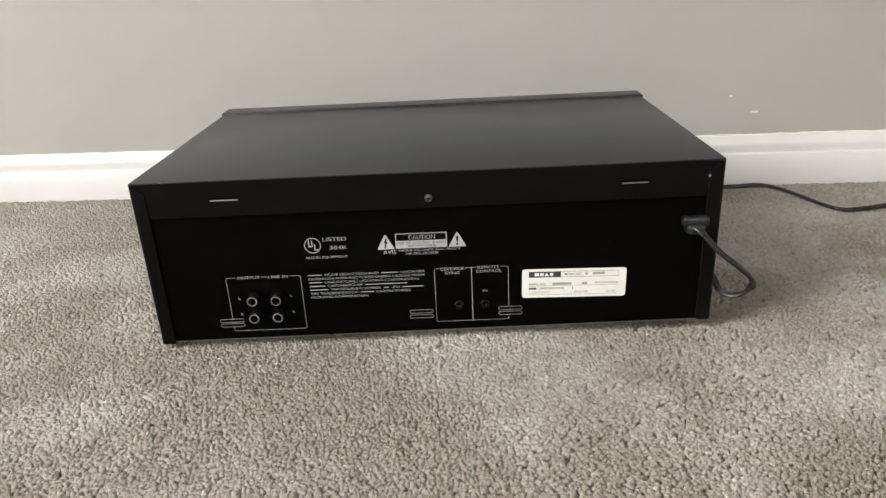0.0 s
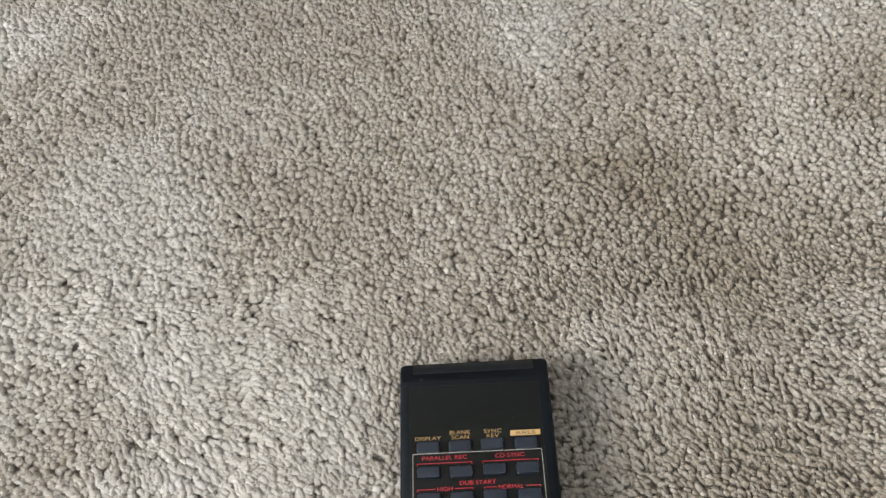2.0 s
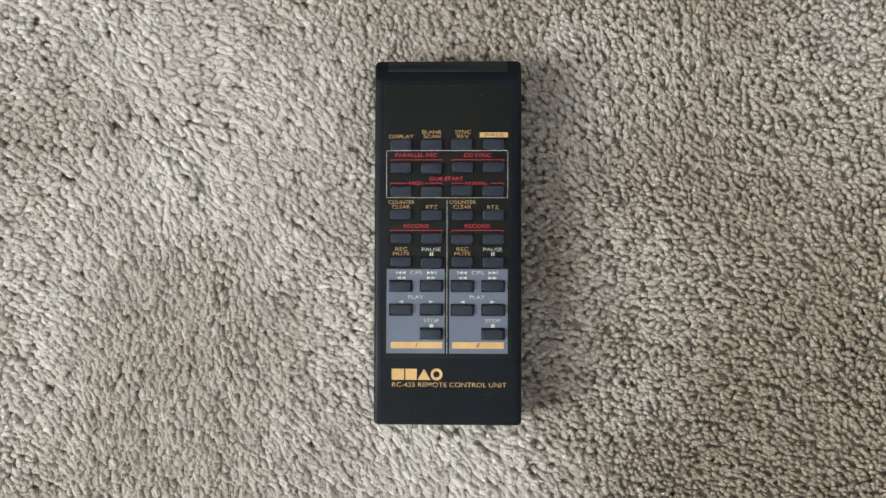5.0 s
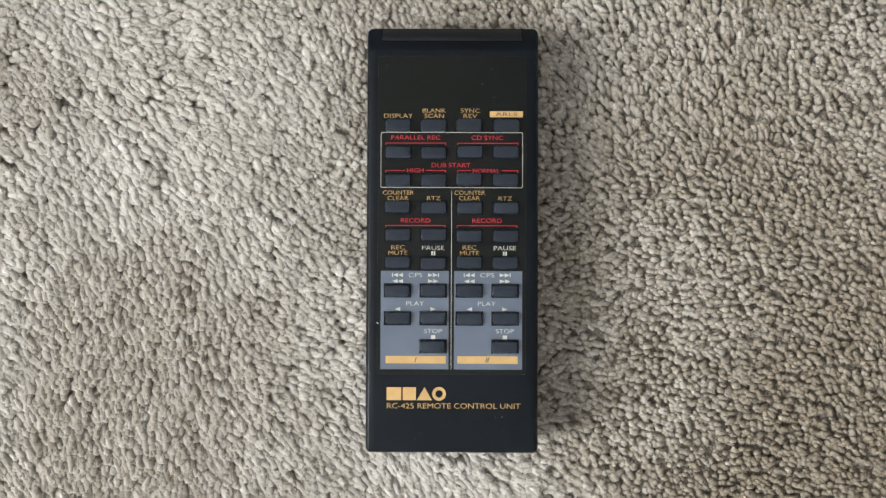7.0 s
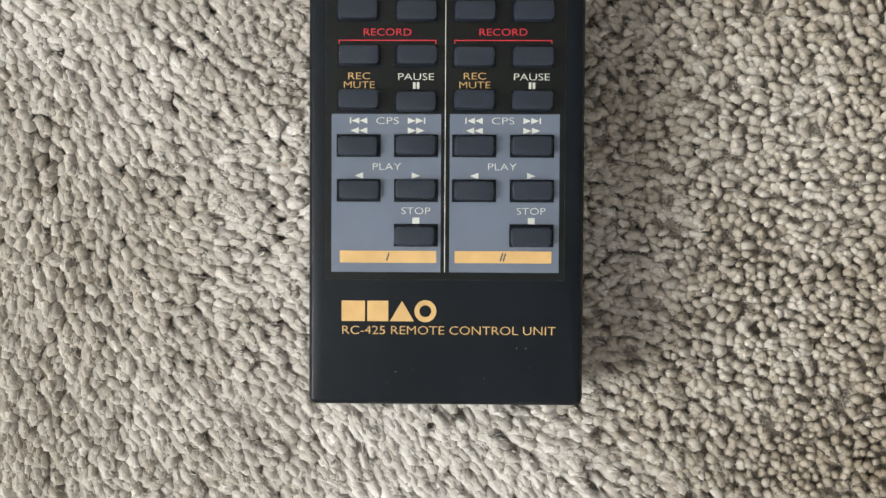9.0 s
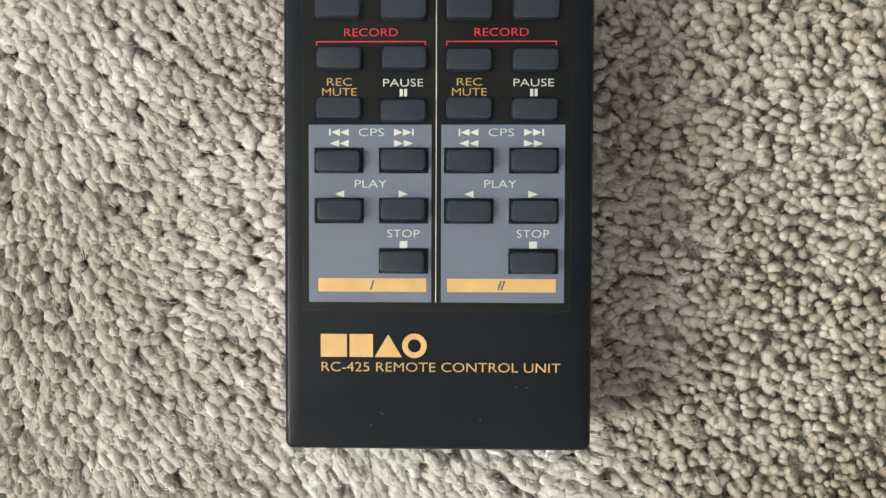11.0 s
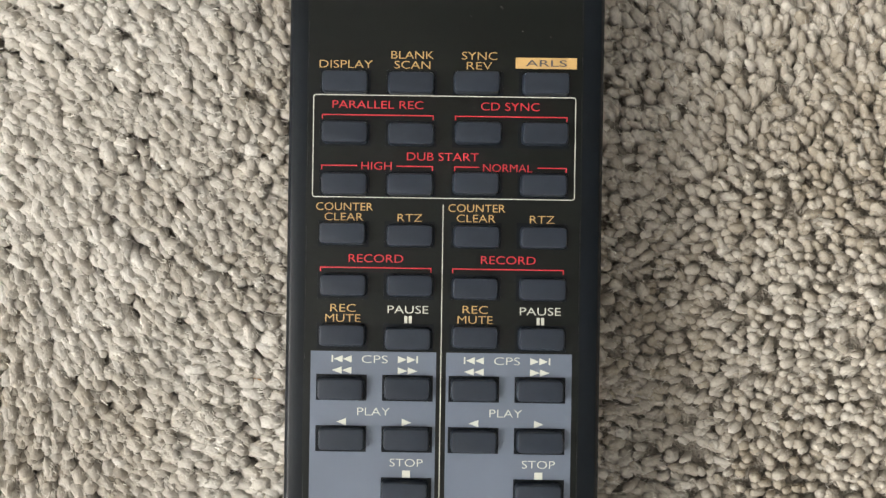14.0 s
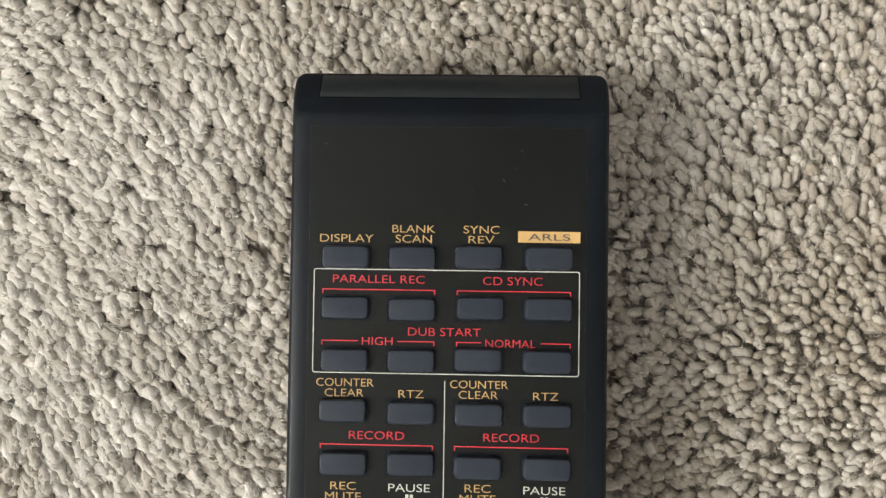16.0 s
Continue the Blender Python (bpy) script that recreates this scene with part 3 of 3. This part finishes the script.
    for a, b in ((-23.65, -0.85), (0.95, 23.75)):
        hs = [h for h in holes if h[3] < 58.4 and a < h[0] < b]
        grey.append(part("slate_panel", plate(a, 25.5, b, 58.4, 20.0, 20.06, hs), M_GREY, fp, "slate-grey printed field", smooth=0))
    # dark sheet under the faceplate stands in for shade round the keys
    part("key_gap_shade", box(-24.0, 30.0, 18.62, 24.0, 110.5, 18.67), M_HOLE, r)
    # keys
    bm = bmesh.new()
    rings = []
    for inset, z in ((0.0, 18.7), (0.02, 20.1), (0.14, 21.15), (0.20, 21.38), (0.32, 21.50), (0.50, 21.54)):
        rings.append([bm.verts.new((x, y, z)) for x, y in round_rect(-4.25 + inset, -2.15 + inset, 4.25 - inset, 2.0 - inset, 0.95 - inset, 5)])
    for lo, hi in zip(rings, rings[1:]):
        for k in range(len(lo)):
            bm.faces.new((lo[k - 1], lo[k], hi[k], hi[k - 1]))
    bm.faces.new(rings[-1])
    bm.faces.new(rings[0][::-1])
    bmesh.ops.recalc_face_normals(bm, faces=bm.faces[:])
    first = part("key", bm, M_KEY, r)
    first.location = (keys[0][0] * MM, keys[0][1] * MM, 0)
    rng = random.Random(3)
    for c, y in keys[1:]:
        k = new("key", first.data)
        k.parent = r
        k.location = (c * MM, y * MM, rng.uniform(-0.12, 0.08) * MM)
        k.rotation_euler = (rng.uniform(-0.012, 0.012), rng.uniform(-0.012, 0.012), rng.uniform(-0.006, 0.006))

    def up(a, b):
        return (a, b, 20.10)

    def word(t, x, y, w, h, m, bold=-0.008, slant=0.0):
        lettering(t, x, y, w, h * 0.93, up, m, fp, bold, slant)

    def shape(outlines, m, name="print"):
        flat(name, outlines, up, m, fp)

    # top row of words
    word("DISPLAY", -18.0, 110.5, 9.6, 1.5, M_GOLD)
    word("BLANK", -5.95, 112.3, 7.7, 1.45, M_GOLD)
    word("SCAN", -5.95, 110.5, 6.5, 1.5, M_GOLD)
    word("SYNC", 6.2, 112.3, 6.4, 1.5, M_GOLD)
    word("REV", 6.2, 110.5, 4.6, 1.45, M_GOLD)
    shape([rect(12.75, 110.1, 23.85, 112.1)], M_GOLD, "ochre_bar")
    lettering("ARLS", 18.3, 111.1, 7.5, 1.2, lambda a, b: (a, b, 20.16), M_DARKPRINT, fp, 0.004)
    # framed block
    part("frame_line", ring(round_rect(-23.85, 86.3, 23.85, 105.0, 0.5, 3), round_rect(-23.69, 86.46, 23.69, 104.84, 0.35, 3), 20.0, 20.10), M_WHITE, fp, "thin cream frame line", smooth=0)
    word("PARALLEL REC", -12.1, 103.2, 16.5, 1.5, M_RED)
    word("CD SYNC", 11.9, 103.15, 10.6, 1.55, M_RED)
    word("DUB START", -0.2, 93.9, 13.0, 1.55, M_RED)
    word("HIGH", -12.2, 92.1, 5.5, 1.5, M_RED)
    word("NORMAL", 11.6, 92.0, 8.9, 1.5, M_RED)
    e = 0.19

    def bracket(a, b, y, gap=None):
        bars = [rect(a, y - e, a + e, y - 0.85), rect(b - e, y - e, b, y - 0.85)]
        cuts = [(a, b)] if gap is None else [(a, gap[0]), (gap[1], b)]
        shape([*bars, *(rect(c, y - e, d, y) for c, d in cuts)], M_RED, "bracket_line")
    bracket(-22.25, -1.95, 101.4)
    bracket(1.9, 22.3, 101.4)
    bracket(-22.25, -1.95, 92.2, (-15.7, -8.6))
    bracket(1.9, 22.3, 92.2, (6.4, 17.0))
    for sx in (0.0, 24.0):
        word("COUNTER", -17.9 + sx, 84.65, 10.3, 1.5, M_GOLD)
        word("CLEAR", -18.0 + sx, 82.8, 7.0, 1.5, M_GOLD)
        word("RTZ", -6.0 + sx, 82.75, 4.5, 1.45, M_GOLD)
        word("RECORD", -12.05 + sx, 75.3, 9.9, 1.55, M_RED)
        bracket(-22.2 + sx, -1.95 + sx, 73.7)
        word("REC", -17.9 + sx, 66.25, 4.6, 1.5, M_GOLD)
        word("MUTE", -17.9 + sx, 64.4, 6.4, 1.5, M_GOLD)
        word("PAUSE", -6.1 + sx, 66.1, 7.4, 1.5, M_WHITE)
        shape([rect(-6.75 + sx, 63.6, -6.2 + sx, 64.95), rect(-5.95 + sx, 63.6, -5.4 + sx, 64.95)], M_WHITE, "pause_sign")
        word("CPS", -12.0 + sx, 57.0, 4.7, 1.5, M_WHITE, -0.012)
        word("PLAY", -12.1 + sx, 47.5, 5.9, 1.5, M_WHITE, -0.012)
        word("STOP", -6.05 + sx, 38.3, 6.0, 1.5, M_WHITE, -0.012)
        shape([rect(-6.75 + sx, 35.6, -5.3 + sx, 36.9)], M_WHITE, "stop_sign")

        def tri(x, y, d, w=1.6, h=1.3):
            return [(x, y), (x - d * w, y - h / 2), (x - d * w, y + h / 2)]
        c = -18.0 + sx
        shape([rect(c - 1.85, 56.4, c - 1.55, 57.65), tri(c - 1.45, 57.0, -1), tri(c + 0.2, 57.0, -1), tri(c - 1.75, 54.95, -1, 1.75), tri(c + 0.05, 54.95, -1, 1.75)], M_WHITE, "rewind_sign")
        c = -6.0 + sx
        shape([rect(c + 1.55, 56.4, c + 1.85, 57.65), tri(c + 1.45, 57.0, 1), tri(c - 0.2, 57.0, 1), tri(c + 1.75, 54.95, 1, 1.75), tri(c - 0.05, 54.95, 1, 1.75)], M_WHITE, "forward_sign")
        shape([tri(-18.8 + sx, 45.6, -1, 1.75, 1.35)], M_WHITE, "play_sign")
        shape([tri(-5.2 + sx, 45.6, 1, 1.75, 1.35)], M_WHITE, "play_sign")
        shape([rect(-21.9 + sx, 27.45, -1.75 + sx, 29.95)], M_GOLD, "ochre_bar")
    lettering("I", -11.85, 28.7, 0.85, 1.7, lambda a, b: (a, b, 20.16), M_DARKPRINT, fp, 0.02, 0.3)
    lettering("II", 12.15, 28.7, 1.5, 1.7, lambda a, b: (a, b, 20.16), M_DARKPRINT, fp, 0.02, 0.3)
    shape([rect(-0.08, 25.5, 0.08, 85.2)], M_WHITE, "divider_line")

    # maker's mark as plain shapes, and the line of writing under it, on the case
    def low(a, b):
        return (a, b, 20.08)
    bold = [rect(-21.5, 15.2, -16.6, 19.5), rect(-16.1, 15.2, -11.7, 19.5), [(-11.4, 15.2), (-6.3, 15.2), (-8.85, 19.5)]]
    flat("maker_mark", bold, low, M_GOLD, r, "ochre maker's mark in plain shapes")
    part("maker_mark", ring(disc(-3.95, 17.35, 2.3), disc(-3.95, 17.35, 1.25), 20.0, 20.08), M_GOLD, r, smooth=0)
    lettering("RC-425 REMOTE CONTROL UNIT", 0.95, 13.35, 44.6, 1.75, low, M_GOLD, r, -0.006)
    # lint and specks of dust on the case
    for _ in range(18):
        x, y = rng.uniform(-22, 23), rng.choice((rng.uniform(1, 11), rng.uniform(114, 129), rng.choice(ROWS) - 4.4))
        a, ln2 = rng.uniform(0, 3.1), rng.uniform(0.08, 0.7)
        pts = [(x, y, 20.06), (x + math.cos(a) * ln2 * 0.5, y + math.sin(a) * ln2 * 0.5, 20.09), (x + math.cos(a + 0.5) * ln2, y + math.sin(a + 0.5) * ln2, 20.06)]
        part("lint", tube(pts, 0.02, 4), M_DUST, r)
    return r


# a scrap of straw caught in the pile
def build_straw():
    d = thing("straw_scrap", pose(-0.0234, -0.4019, 0.0), "tiny orange-brown straw scrap lying on beige carpet", "straw")
    part("stalk", tube([(-1.7, 0.3, 0.2), (-0.4, 0.05, 0.9), (0.7, -0.05, 1.1), (1.7, -0.3, 0.5)], 0.14, 6), M_STRAW, d)


# ---------------------------------------------------------------- cassette deck, seen from behind
def build_deck():
    d = thing("cassette_deck", pose(0, 0, 0), "black metal cassette deck with printed rear panel, turned to the wall", "cassette deck")
    # bent sheet cover: top, sides, rear lip with two slots, rear side flanges
    bm = box(-217.4, 0.0, 138.8, 217.4, 244, 140.0, 0.45, 2)
    box(-217.5, 0.2, 5.6, -216.4, 244, 139.4, 0.3, 1, bm)
    box(216.4, 0.2, 9.8, 217.5, 244, 139.4, 0.3, 1, bm)
    part("cover", bm, M_COVER, d, "satin black sheet-metal cover")
    bm = plate(-206.3, 112.2, 206.3, 139.0, 0.0, 1.0, [(-160.4, 124.2, -138.3, 126.6), (142.4, 124.2, 163.2, 126.6)], axis=1)
    for s in (-1, 1):
        prism([(s * 207.0, 7.7 + 2.1 * s), (s * 216.3, 7.7 + 2.1 * s), (s * 216.3, 138.1), (s * 207.0, 131.6)], 0.0, 1.0, axis=1, bevel=0.15, segs=1, bm=bm)
        prism([(s * 206.3, 132.3), (s * 215.6, 138.7), (s * 206.3, 138.7)], 0.0, 1.0, axis=1, bm=bm)
    # same sheet as the cover; shade on its rear face is a darker black
    part("rear_flange", bm, M_FLANGE_SOCKET, d, "folded black rear edge with two slots, its shade put into a darker black")
    for a, b in ((-160.4, -138.3), (142.4, 163.2)):
        part("slot_edge", box(a + 1.2, -0.12, 124.1, b - 0.5, 1.2, 124.75, 0.12, 1), M_STEEL, d, "bare metal edge inside a slot")
    # strip added to draw the light line on the flange's bevel
    part("flange_glint", box(206.5, -0.02, 14, 206.6, 0.9, 131.5), M_FOOTMETAL, d, "thin pale strip for the glint along the folded flange")
    bk = part("back_panel", prism([(-216, 7.6), (216, 10.4), (216, 138), (-216, 138)], 1.6, 3.0, axis=1), M_BACK, d, "matt black rear panel with silver printing")
    part("bottom_plate", prism([(-207, 6.9), (216.5, 9.7), (216.5, 10.2), (-207, 7.4)], 1.2, 243, axis=1), M_STEEL, d, "bare steel bottom edge")
    part("front_panel", box(-220.0, 243.6, 8, 220.0, 270, 141.3, 1.6, 3), M_COVER, d, "black front moulding seen from behind")
    for x in (-175, 175):
        for y in (34, 215):
            part("foot", lathe([(11, 9.5), (11, 4), (9.5, 0.2), (0.1, 0.1)][::-1] + [], 20, at=(x, y, -1.2)), M_FOOT, d, "tan plastic foot")
    # screw with a cross slot
    bm = lathe([(2.9, 0.2), (2.9, -0.6), (2.3, -1.5), (1.2, -1.9), (0.05, -2.0)], 20, axis=1, at=(1.9, 0, 119.7))
    part("screw", bm, M_FOOTMETAL, d, "blackened steel screw")
    bm = box(0.5, -2.05, 119.35, 3.3, -1.5, 120.05)
    box(1.55, -2.06, 118.3, 2.25, -1.5, 121.1, bm=bm)
    part("screw_slot", bm, M_HOLE, d)
    for x, z in ((-102.5, 111.6), (-206.6, 128.5), (206.6, 127.6)):
        part("pilot_hole", lathe([(1.0, 1.5), (1.0, -0.05)], 10, axis=1, at=(x, 0, z)), M_STEEL if x > 0 else M_HOLE, d)

    def on(a, b):
        return (a, 1.5, b)

    def word(t, x0, x1, z, h, m=M_PRINT, bold=-0.006, y=1.5):
        lettering(t, (x0 + x1) / 2, z, x1 - x0, h, lambda a, b: (a, y, b), m, bk, bold)

    def mark(outlines, m=M_PRINT, y=1.5, name="print", label=""):
        return flat(name, outlines, lambda a, b: (a, y, b), m, bk, label)

    # approval mark and words beside it
    part("approval_mark", ring(disc(-88.0, 85.2, 6.3), disc(-88.0, 85.2, 5.75), 1.4, 1.55, axis=1), M_PRINT, bk, "round approval mark in plain shapes", smooth=0)
    mark([rect(-91.2, 84.0, -90.4, 89.4), rect(-88.8, 84.0, -88.0, 89.4), rect(-90.4, 84.0, -88.8, 84.8), rect(-86.9, 81.2, -86.1, 86.6), rect(-86.1, 81.2, -83.9, 82.0)], name="approval_mark")
    word("LISTED", -79.9, -61.9, 89.8, 2.9)
    word("384K", -75.2, -62.0, 82.8, 2.9)
    word("AUDIO EQUIPMENT", -94.3, -62.3, 75.1, 2.1)
    # warning block
    for x0, x1, sign in ((-39.0, -25.9, 0), (15.0, 28.6, 1)):
        c = (x0 + x1) / 2
        mark([[(x0, 79.6), (x1, 79.6), (c + 0.5, 91.2), (c - 0.5, 91.2)]], name="warning_triangle")
        if sign:
            mark([[(c - 0.9, 88.3), (c - 0.5, 83.6), (c + 0.5, 83.6), (c + 0.9, 88.3)], rect(c - 0.75, 81.2, c + 0.75, 82.6)], M_HOLE, 1.42, "warning_sign")
        else:
            mark([[(c + 0.2, 88.6), (c - 1.5, 84.8), (c - 0.1, 84.9), (c - 1.0, 82.0), (c - 1.5, 82.4), (c - 0.8, 80.4), (c + 0.8, 81.9), (c - 0.1, 82.0), (c + 1.5, 85.9), (c + 0.2, 85.8), (c + 1.2, 88.6)]], M_HOLE, 1.42, "warning_sign")
    mark([rect(-25.0, 79.8, 14.0, 91.9)], name="warning_field")
    mark([rect(-24.3, 86.0, 13.3, 91.3)], M_HOLE, 1.44, "warning_band")
    word("CAUTION", -14.9, 5.0, 88.6, 3.3, y=1.38)
    word("RISK OF ELECTRIC SHOCK", -24.0, 13.2, 84.1, 1.9, M_HOLE, y=1.42)
    word("DO NOT OPEN", -15.4, 5.2, 81.5, 1.9, M_HOLE, y=1.42)
    word("AVIS", -34.7, -24.9, 77.2, 3.2)
    word("RISQUE DE CHOC ELECTRIQUE", -22.9, 24.1, 78.0, 1.9)
    word("-NE PAS OUVRIR", -18.3, 7.4, 75.4, 1.9)
    # paragraph; words that are names stand as bars
    lines = (("#####", "NOISE REDUCTION AND", "######", "HEADROOM", 89.5), ("EXTENSION MANUFACTURED UNDER LICENSE FROM", 89.5),
             ("#####", "LABORATORIES LICENSING CORPORATION.", 85.5), ("######", "ORIGINATED BY", "################", 76.5),
             ("#######", "THE DOUBLE-D SYMBOL", "##", "AND", "########", 88.5), ("ARE TRADEMARKS OF", "#####", "LABORATORIES", 78.0), ("LICENSING CORPORATION.", 45.0))
    for k, (*seg, total) in enumerate(lines):
        z, x = 60.4 - 3.14 * k, -94.4 + 0.05 * k
        n = sum(len(s) for s in seg) + len(seg) - 1
        for s in seg:
            w = total * len(s) / n
            if s[0] == "#":
                mark([rect(x, z - 0.32, x + w - 0.3, z + 0.32)], name="word_bar")
            else:
                word(s, x, x + w, z, 1.9, bold=-0.012)
            x += w + total / n

    def outline(x0, z0, x1, z1, gaps, name):
        """A printed frame with rounded corners, its top line broken for words."""
        e = 0.28
        shapes = [rect(x0, z0 + 2, x0 + e, z1 - 2), rect(x1 - e, z0 + 2, x1, z1 - 2), rect(x0 + 2, z0, x1 - 2, z0 + e)]
        for cx, cz, a0 in ((x1 - 2, z1 - 2, 0), (x0 + 2, z1 - 2, 90), (x0 + 2, z0 + 2, 180), (x1 - 2, z0 + 2, 270)):
            for k in range(5):
                a, b = radians(a0 + 18 * k), radians(a0 + 18 * (k + 1))
                shapes.append([(cx + 2 * math.cos(a), cz + 2 * math.sin(a)), (cx + 2 * math.cos(b), cz + 2 * math.sin(b)),
                               (cx + (2 - e) * math.cos(b), cz + (2 - e) * math.sin(b)), (cx + (2 - e) * math.cos(a), cz + (2 - e) * math.sin(a))])
        shapes += [rect(a, z1 - e, b, z1) for a, b in gaps]
        mark(shapes, name=name)
    outline(-158.6, 14.6, -100.3, 61.0, ((-156.6, -150.6), (-131.3, -126.3), (-109.3, -102.3)), "connector_frame")
    word("OUTPUT", -149.3, -131.8, 60.7, 2.3)
    word("LINE IN", -125.4, -110.2, 60.6, 2.3)
    for t, x, z in (("L", -150.3, 43.2), ("R", -150.2, 29.3), ("L", -109.3, 43.9), ("R", -109.3, 29.8)):
        word(t, x - 0.85, x + 0.85, z, 1.9)
    outline(3.0, 16.0, 60.2, 61.9, ((5.0, 7.0), (27.2, 35.6), (54.0, 58.2)), "connector_frame")
    mark([rect(31.5, 16.2, 31.95, 61.7)], name="divider_line")
    word("CD/DECK", 7.8, 26.4, 61.3, 2.3)
    word("SYNC", 11.4, 22.9, 57.8, 2.2)
    word("REMOTE", 36.5, 53.1, 61.5, 2.3)
    word("CONTROL", 35.2, 54.9, 58.2, 2.3)
    word("IN", 40.3, 43.4, 41.6, 1.9)
    # phono sockets
    for x, z in ((-138.0, 44.4), (-119.6, 44.2), (-138.4, 29.5), (-119.9, 29.7)):
        j = part("phono_socket", lathe([(5.2, 1.5), (5.2, 0.3), (4.15, 0.2), (4.15, -7.5), (3.9, -8.0), (3.1, -8.0), (3.0, -7.6), (3.0, -2.0), (0.1, -1.9)], 24, axis=1, at=(x, 0, z)), M_NICKEL, d, "nickel phono socket")
        part("socket_insert", lathe([(2.95, -2.6), (1.3, -2.65), (1.25, -2.0)], 20, axis=1, at=(x, 0, z)), M_HOLE, j, "black insulator")
        part("socket_collar", lathe([(5.6, 1.5), (5.6, -1.2), (4.2, -1.6)], 24, axis=1, at=(x, 0, z)), M_BACK, j, "black collar")
    for x, z in ((21.2, 30.6), (41.3, 30.4)):
        j = part("mini_socket", lathe([(3.4, 1.6), (3.4, -0.6), (2.9, -1.1), (1.8, -1.1), (1.75, 1.2), (0.1, 1.25)], 20, axis=1, at=(x, 0, z)), M_FLANGE_SOCKET, d, "small black jack socket")
        part("contact", box(x + 0.2, 0.2, z - 1.6, x + 1.4, 1.0, z - 0.6, 0.15, 1), M_NICKEL, j)
    # louvre slots with bright edges, in pairs
    for x0, x1, z in ((-168.4, -149.4, 24.2), (-168.3, -149.3, 20.2), (-17.7, 0.4, 25.9), (-17.7, 0.4, 21.6), (52.0, 70.3, 26.0), (52.2, 70.3, 21.7)):
        o = round_rect(x0, z - 1.35, x1, z + 1.35, 1.25, 5)
        lv = part("louvre", tube([(a, 0.9, b) for a, b in o], 0.23, 6, closed=True, up=(0, 1, 0)), M_STEEL, d, "bare metal edge of a louvre slot")
        part("louvre_opening", prism(o, 0.9, 1.3, axis=1), M_HOLE, lv)
    # rating label, a little crooked
    lb = part("rating_label", prism(round_rect(0, 0, 80.2, 24.2, 2.2, 5), -0.16, 0.0, axis=1), M_LABEL, d, "silver rating label with black printing")
    lb.location = (70.3 * MM, 1.6 * MM, 34.0 * MM)
    lb.rotation_euler = (0, radians(1.05), 0)

    def lab(t, x0, x1, z, h, m=M_INK, bold=0.004):
        lettering(t, (x0 + x1) / 2, z, x1 - x0, h, lambda a, b: (a, -0.22, b), m, lb, bold)

    def bar(outlines, m, y=-0.20, name="print"):
        flat(name, outlines, lambda a, b: (a, y, b), m, lb)
    bar([rect(5.1, 17.2, 29.8, 22.0)], M_INK, name="maker_field")
    bar([rect(9.6, 18.2, 13.0, 21.0), rect(13.6, 18.2, 16.6, 21.0), [(17.0, 18.2), (20.8, 18.2), (18.9, 21.0)], disc(22.7, 19.6, 1.5, 16)], M_LABEL, -0.26, "maker_mark")
    bar([rect(29.8, 21.75, 74.3, 22.0), rect(29.8, 17.2, 74.3, 17.45), rect(74.05, 17.2, 74.3, 22.0)], M_INK, name="model_frame")
    lab("MODEL NO.", 32.7, 46.0, 19.7, 1.8)
    bar([rect(48.6, 18.8, 50.6, 20.9), rect(54.2, 18.8, 63.6, 20.9)], M_PALEINK, name="word_bar")
    lab("SERIAL NO.", 5.3, 18.6, 11.5, 1.6)
    bar([rect(23.5, 10.6, 38.0, 12.6), rect(46.1, 10.6, 50.3, 12.6)], M_PALEINK, name="word_bar")
    lab("MADE IN TAIWAN", 56.3, 74.0, 11.9, 1.4)
    bar([rect(5.3, 9.9, 74.2, 10.1), rect(5.3, 2.2, 74.2, 2.4)], M_INK, name="rule_line")
    bar([rect(5.3, 7.0, 11.2, 8.5)], M_INK, name="word_bar")
    lab("CORPORATION", 12.2, 32.3, 7.8, 1.6)
    bar([rect(38.6, 6.9, 39.6, 8.9)], M_PALEINK, name="word_bar")
    lab("120VAC,", 5.9, 22.3, 4.2, 2.2, M_PALEINK)
    lab("60HZ,", 40.3, 52.0, 4.2, 2.2, M_PALEINK)
    lab("21W", 65.3, 72.5, 4.2, 2.2, M_PALEINK)
    # strain relief
    bm = box(188.5, -6.5, 89.5, 208.5, 1.4, 98.0, 2.8, 3)
    box(191, -9.5, 84.8, 205, 1.4, 92.5, 2.6, 3, bm)
    part("strain_relief", bm, M_CORD, d, "black strain relief of the mains lead")
    return d


def build_cord():
    """Flat twin mains lead: out of the deck, one loop down, along the wall and away."""
    c = thing("power_cord", pose(0, 0, 0), "black twin mains lead looping from the deck onto the carpet", "power cord")
    pts = [(198, 0, 91), (197, -6, 90.5), (202, -12, 86.5), (212.5, -20, 75), (225, -22, 65), (236.5, -20, 54), (241, -15, 45), (236, -10, 36), (228, -4, 32.5), (223.5, 5, 34.5), (223, 16, 39),
           (224, 45, 40), (229, 95, 24), (245, 165, 7), (275, 245, 4), (312, 315, 4), (344, 341, 4), (373, 344.5, 4), (397.5, 343.5, 4.5), (414, 327.5, 4), (426.5, 295.5, 4), (437, 264, 4), (450, 247, 4), (472, 247.5, 4), (498, 254, 4),
           (560, 272, 4), (660, 262, 4), (800, 225, 4)]
    line = smooth_path(pts, 8)
    for s in (-1, 1):
        side = []
        for i, p in enumerate(line):
            t = (line[min(i + 1, len(line) - 1)] - line[max(i - 1, 0)]).normalized()
            u = t.cross(Vector((0.3, -0.2, 1))).normalized()
            side.append(p + u * (1.35 * s))
        part("wire", tube(side, 1.65, 8), M_CORD, c)
    return c


build_room()
build_deck()
build_cord()
build_remote()
build_straw()
build_pile()
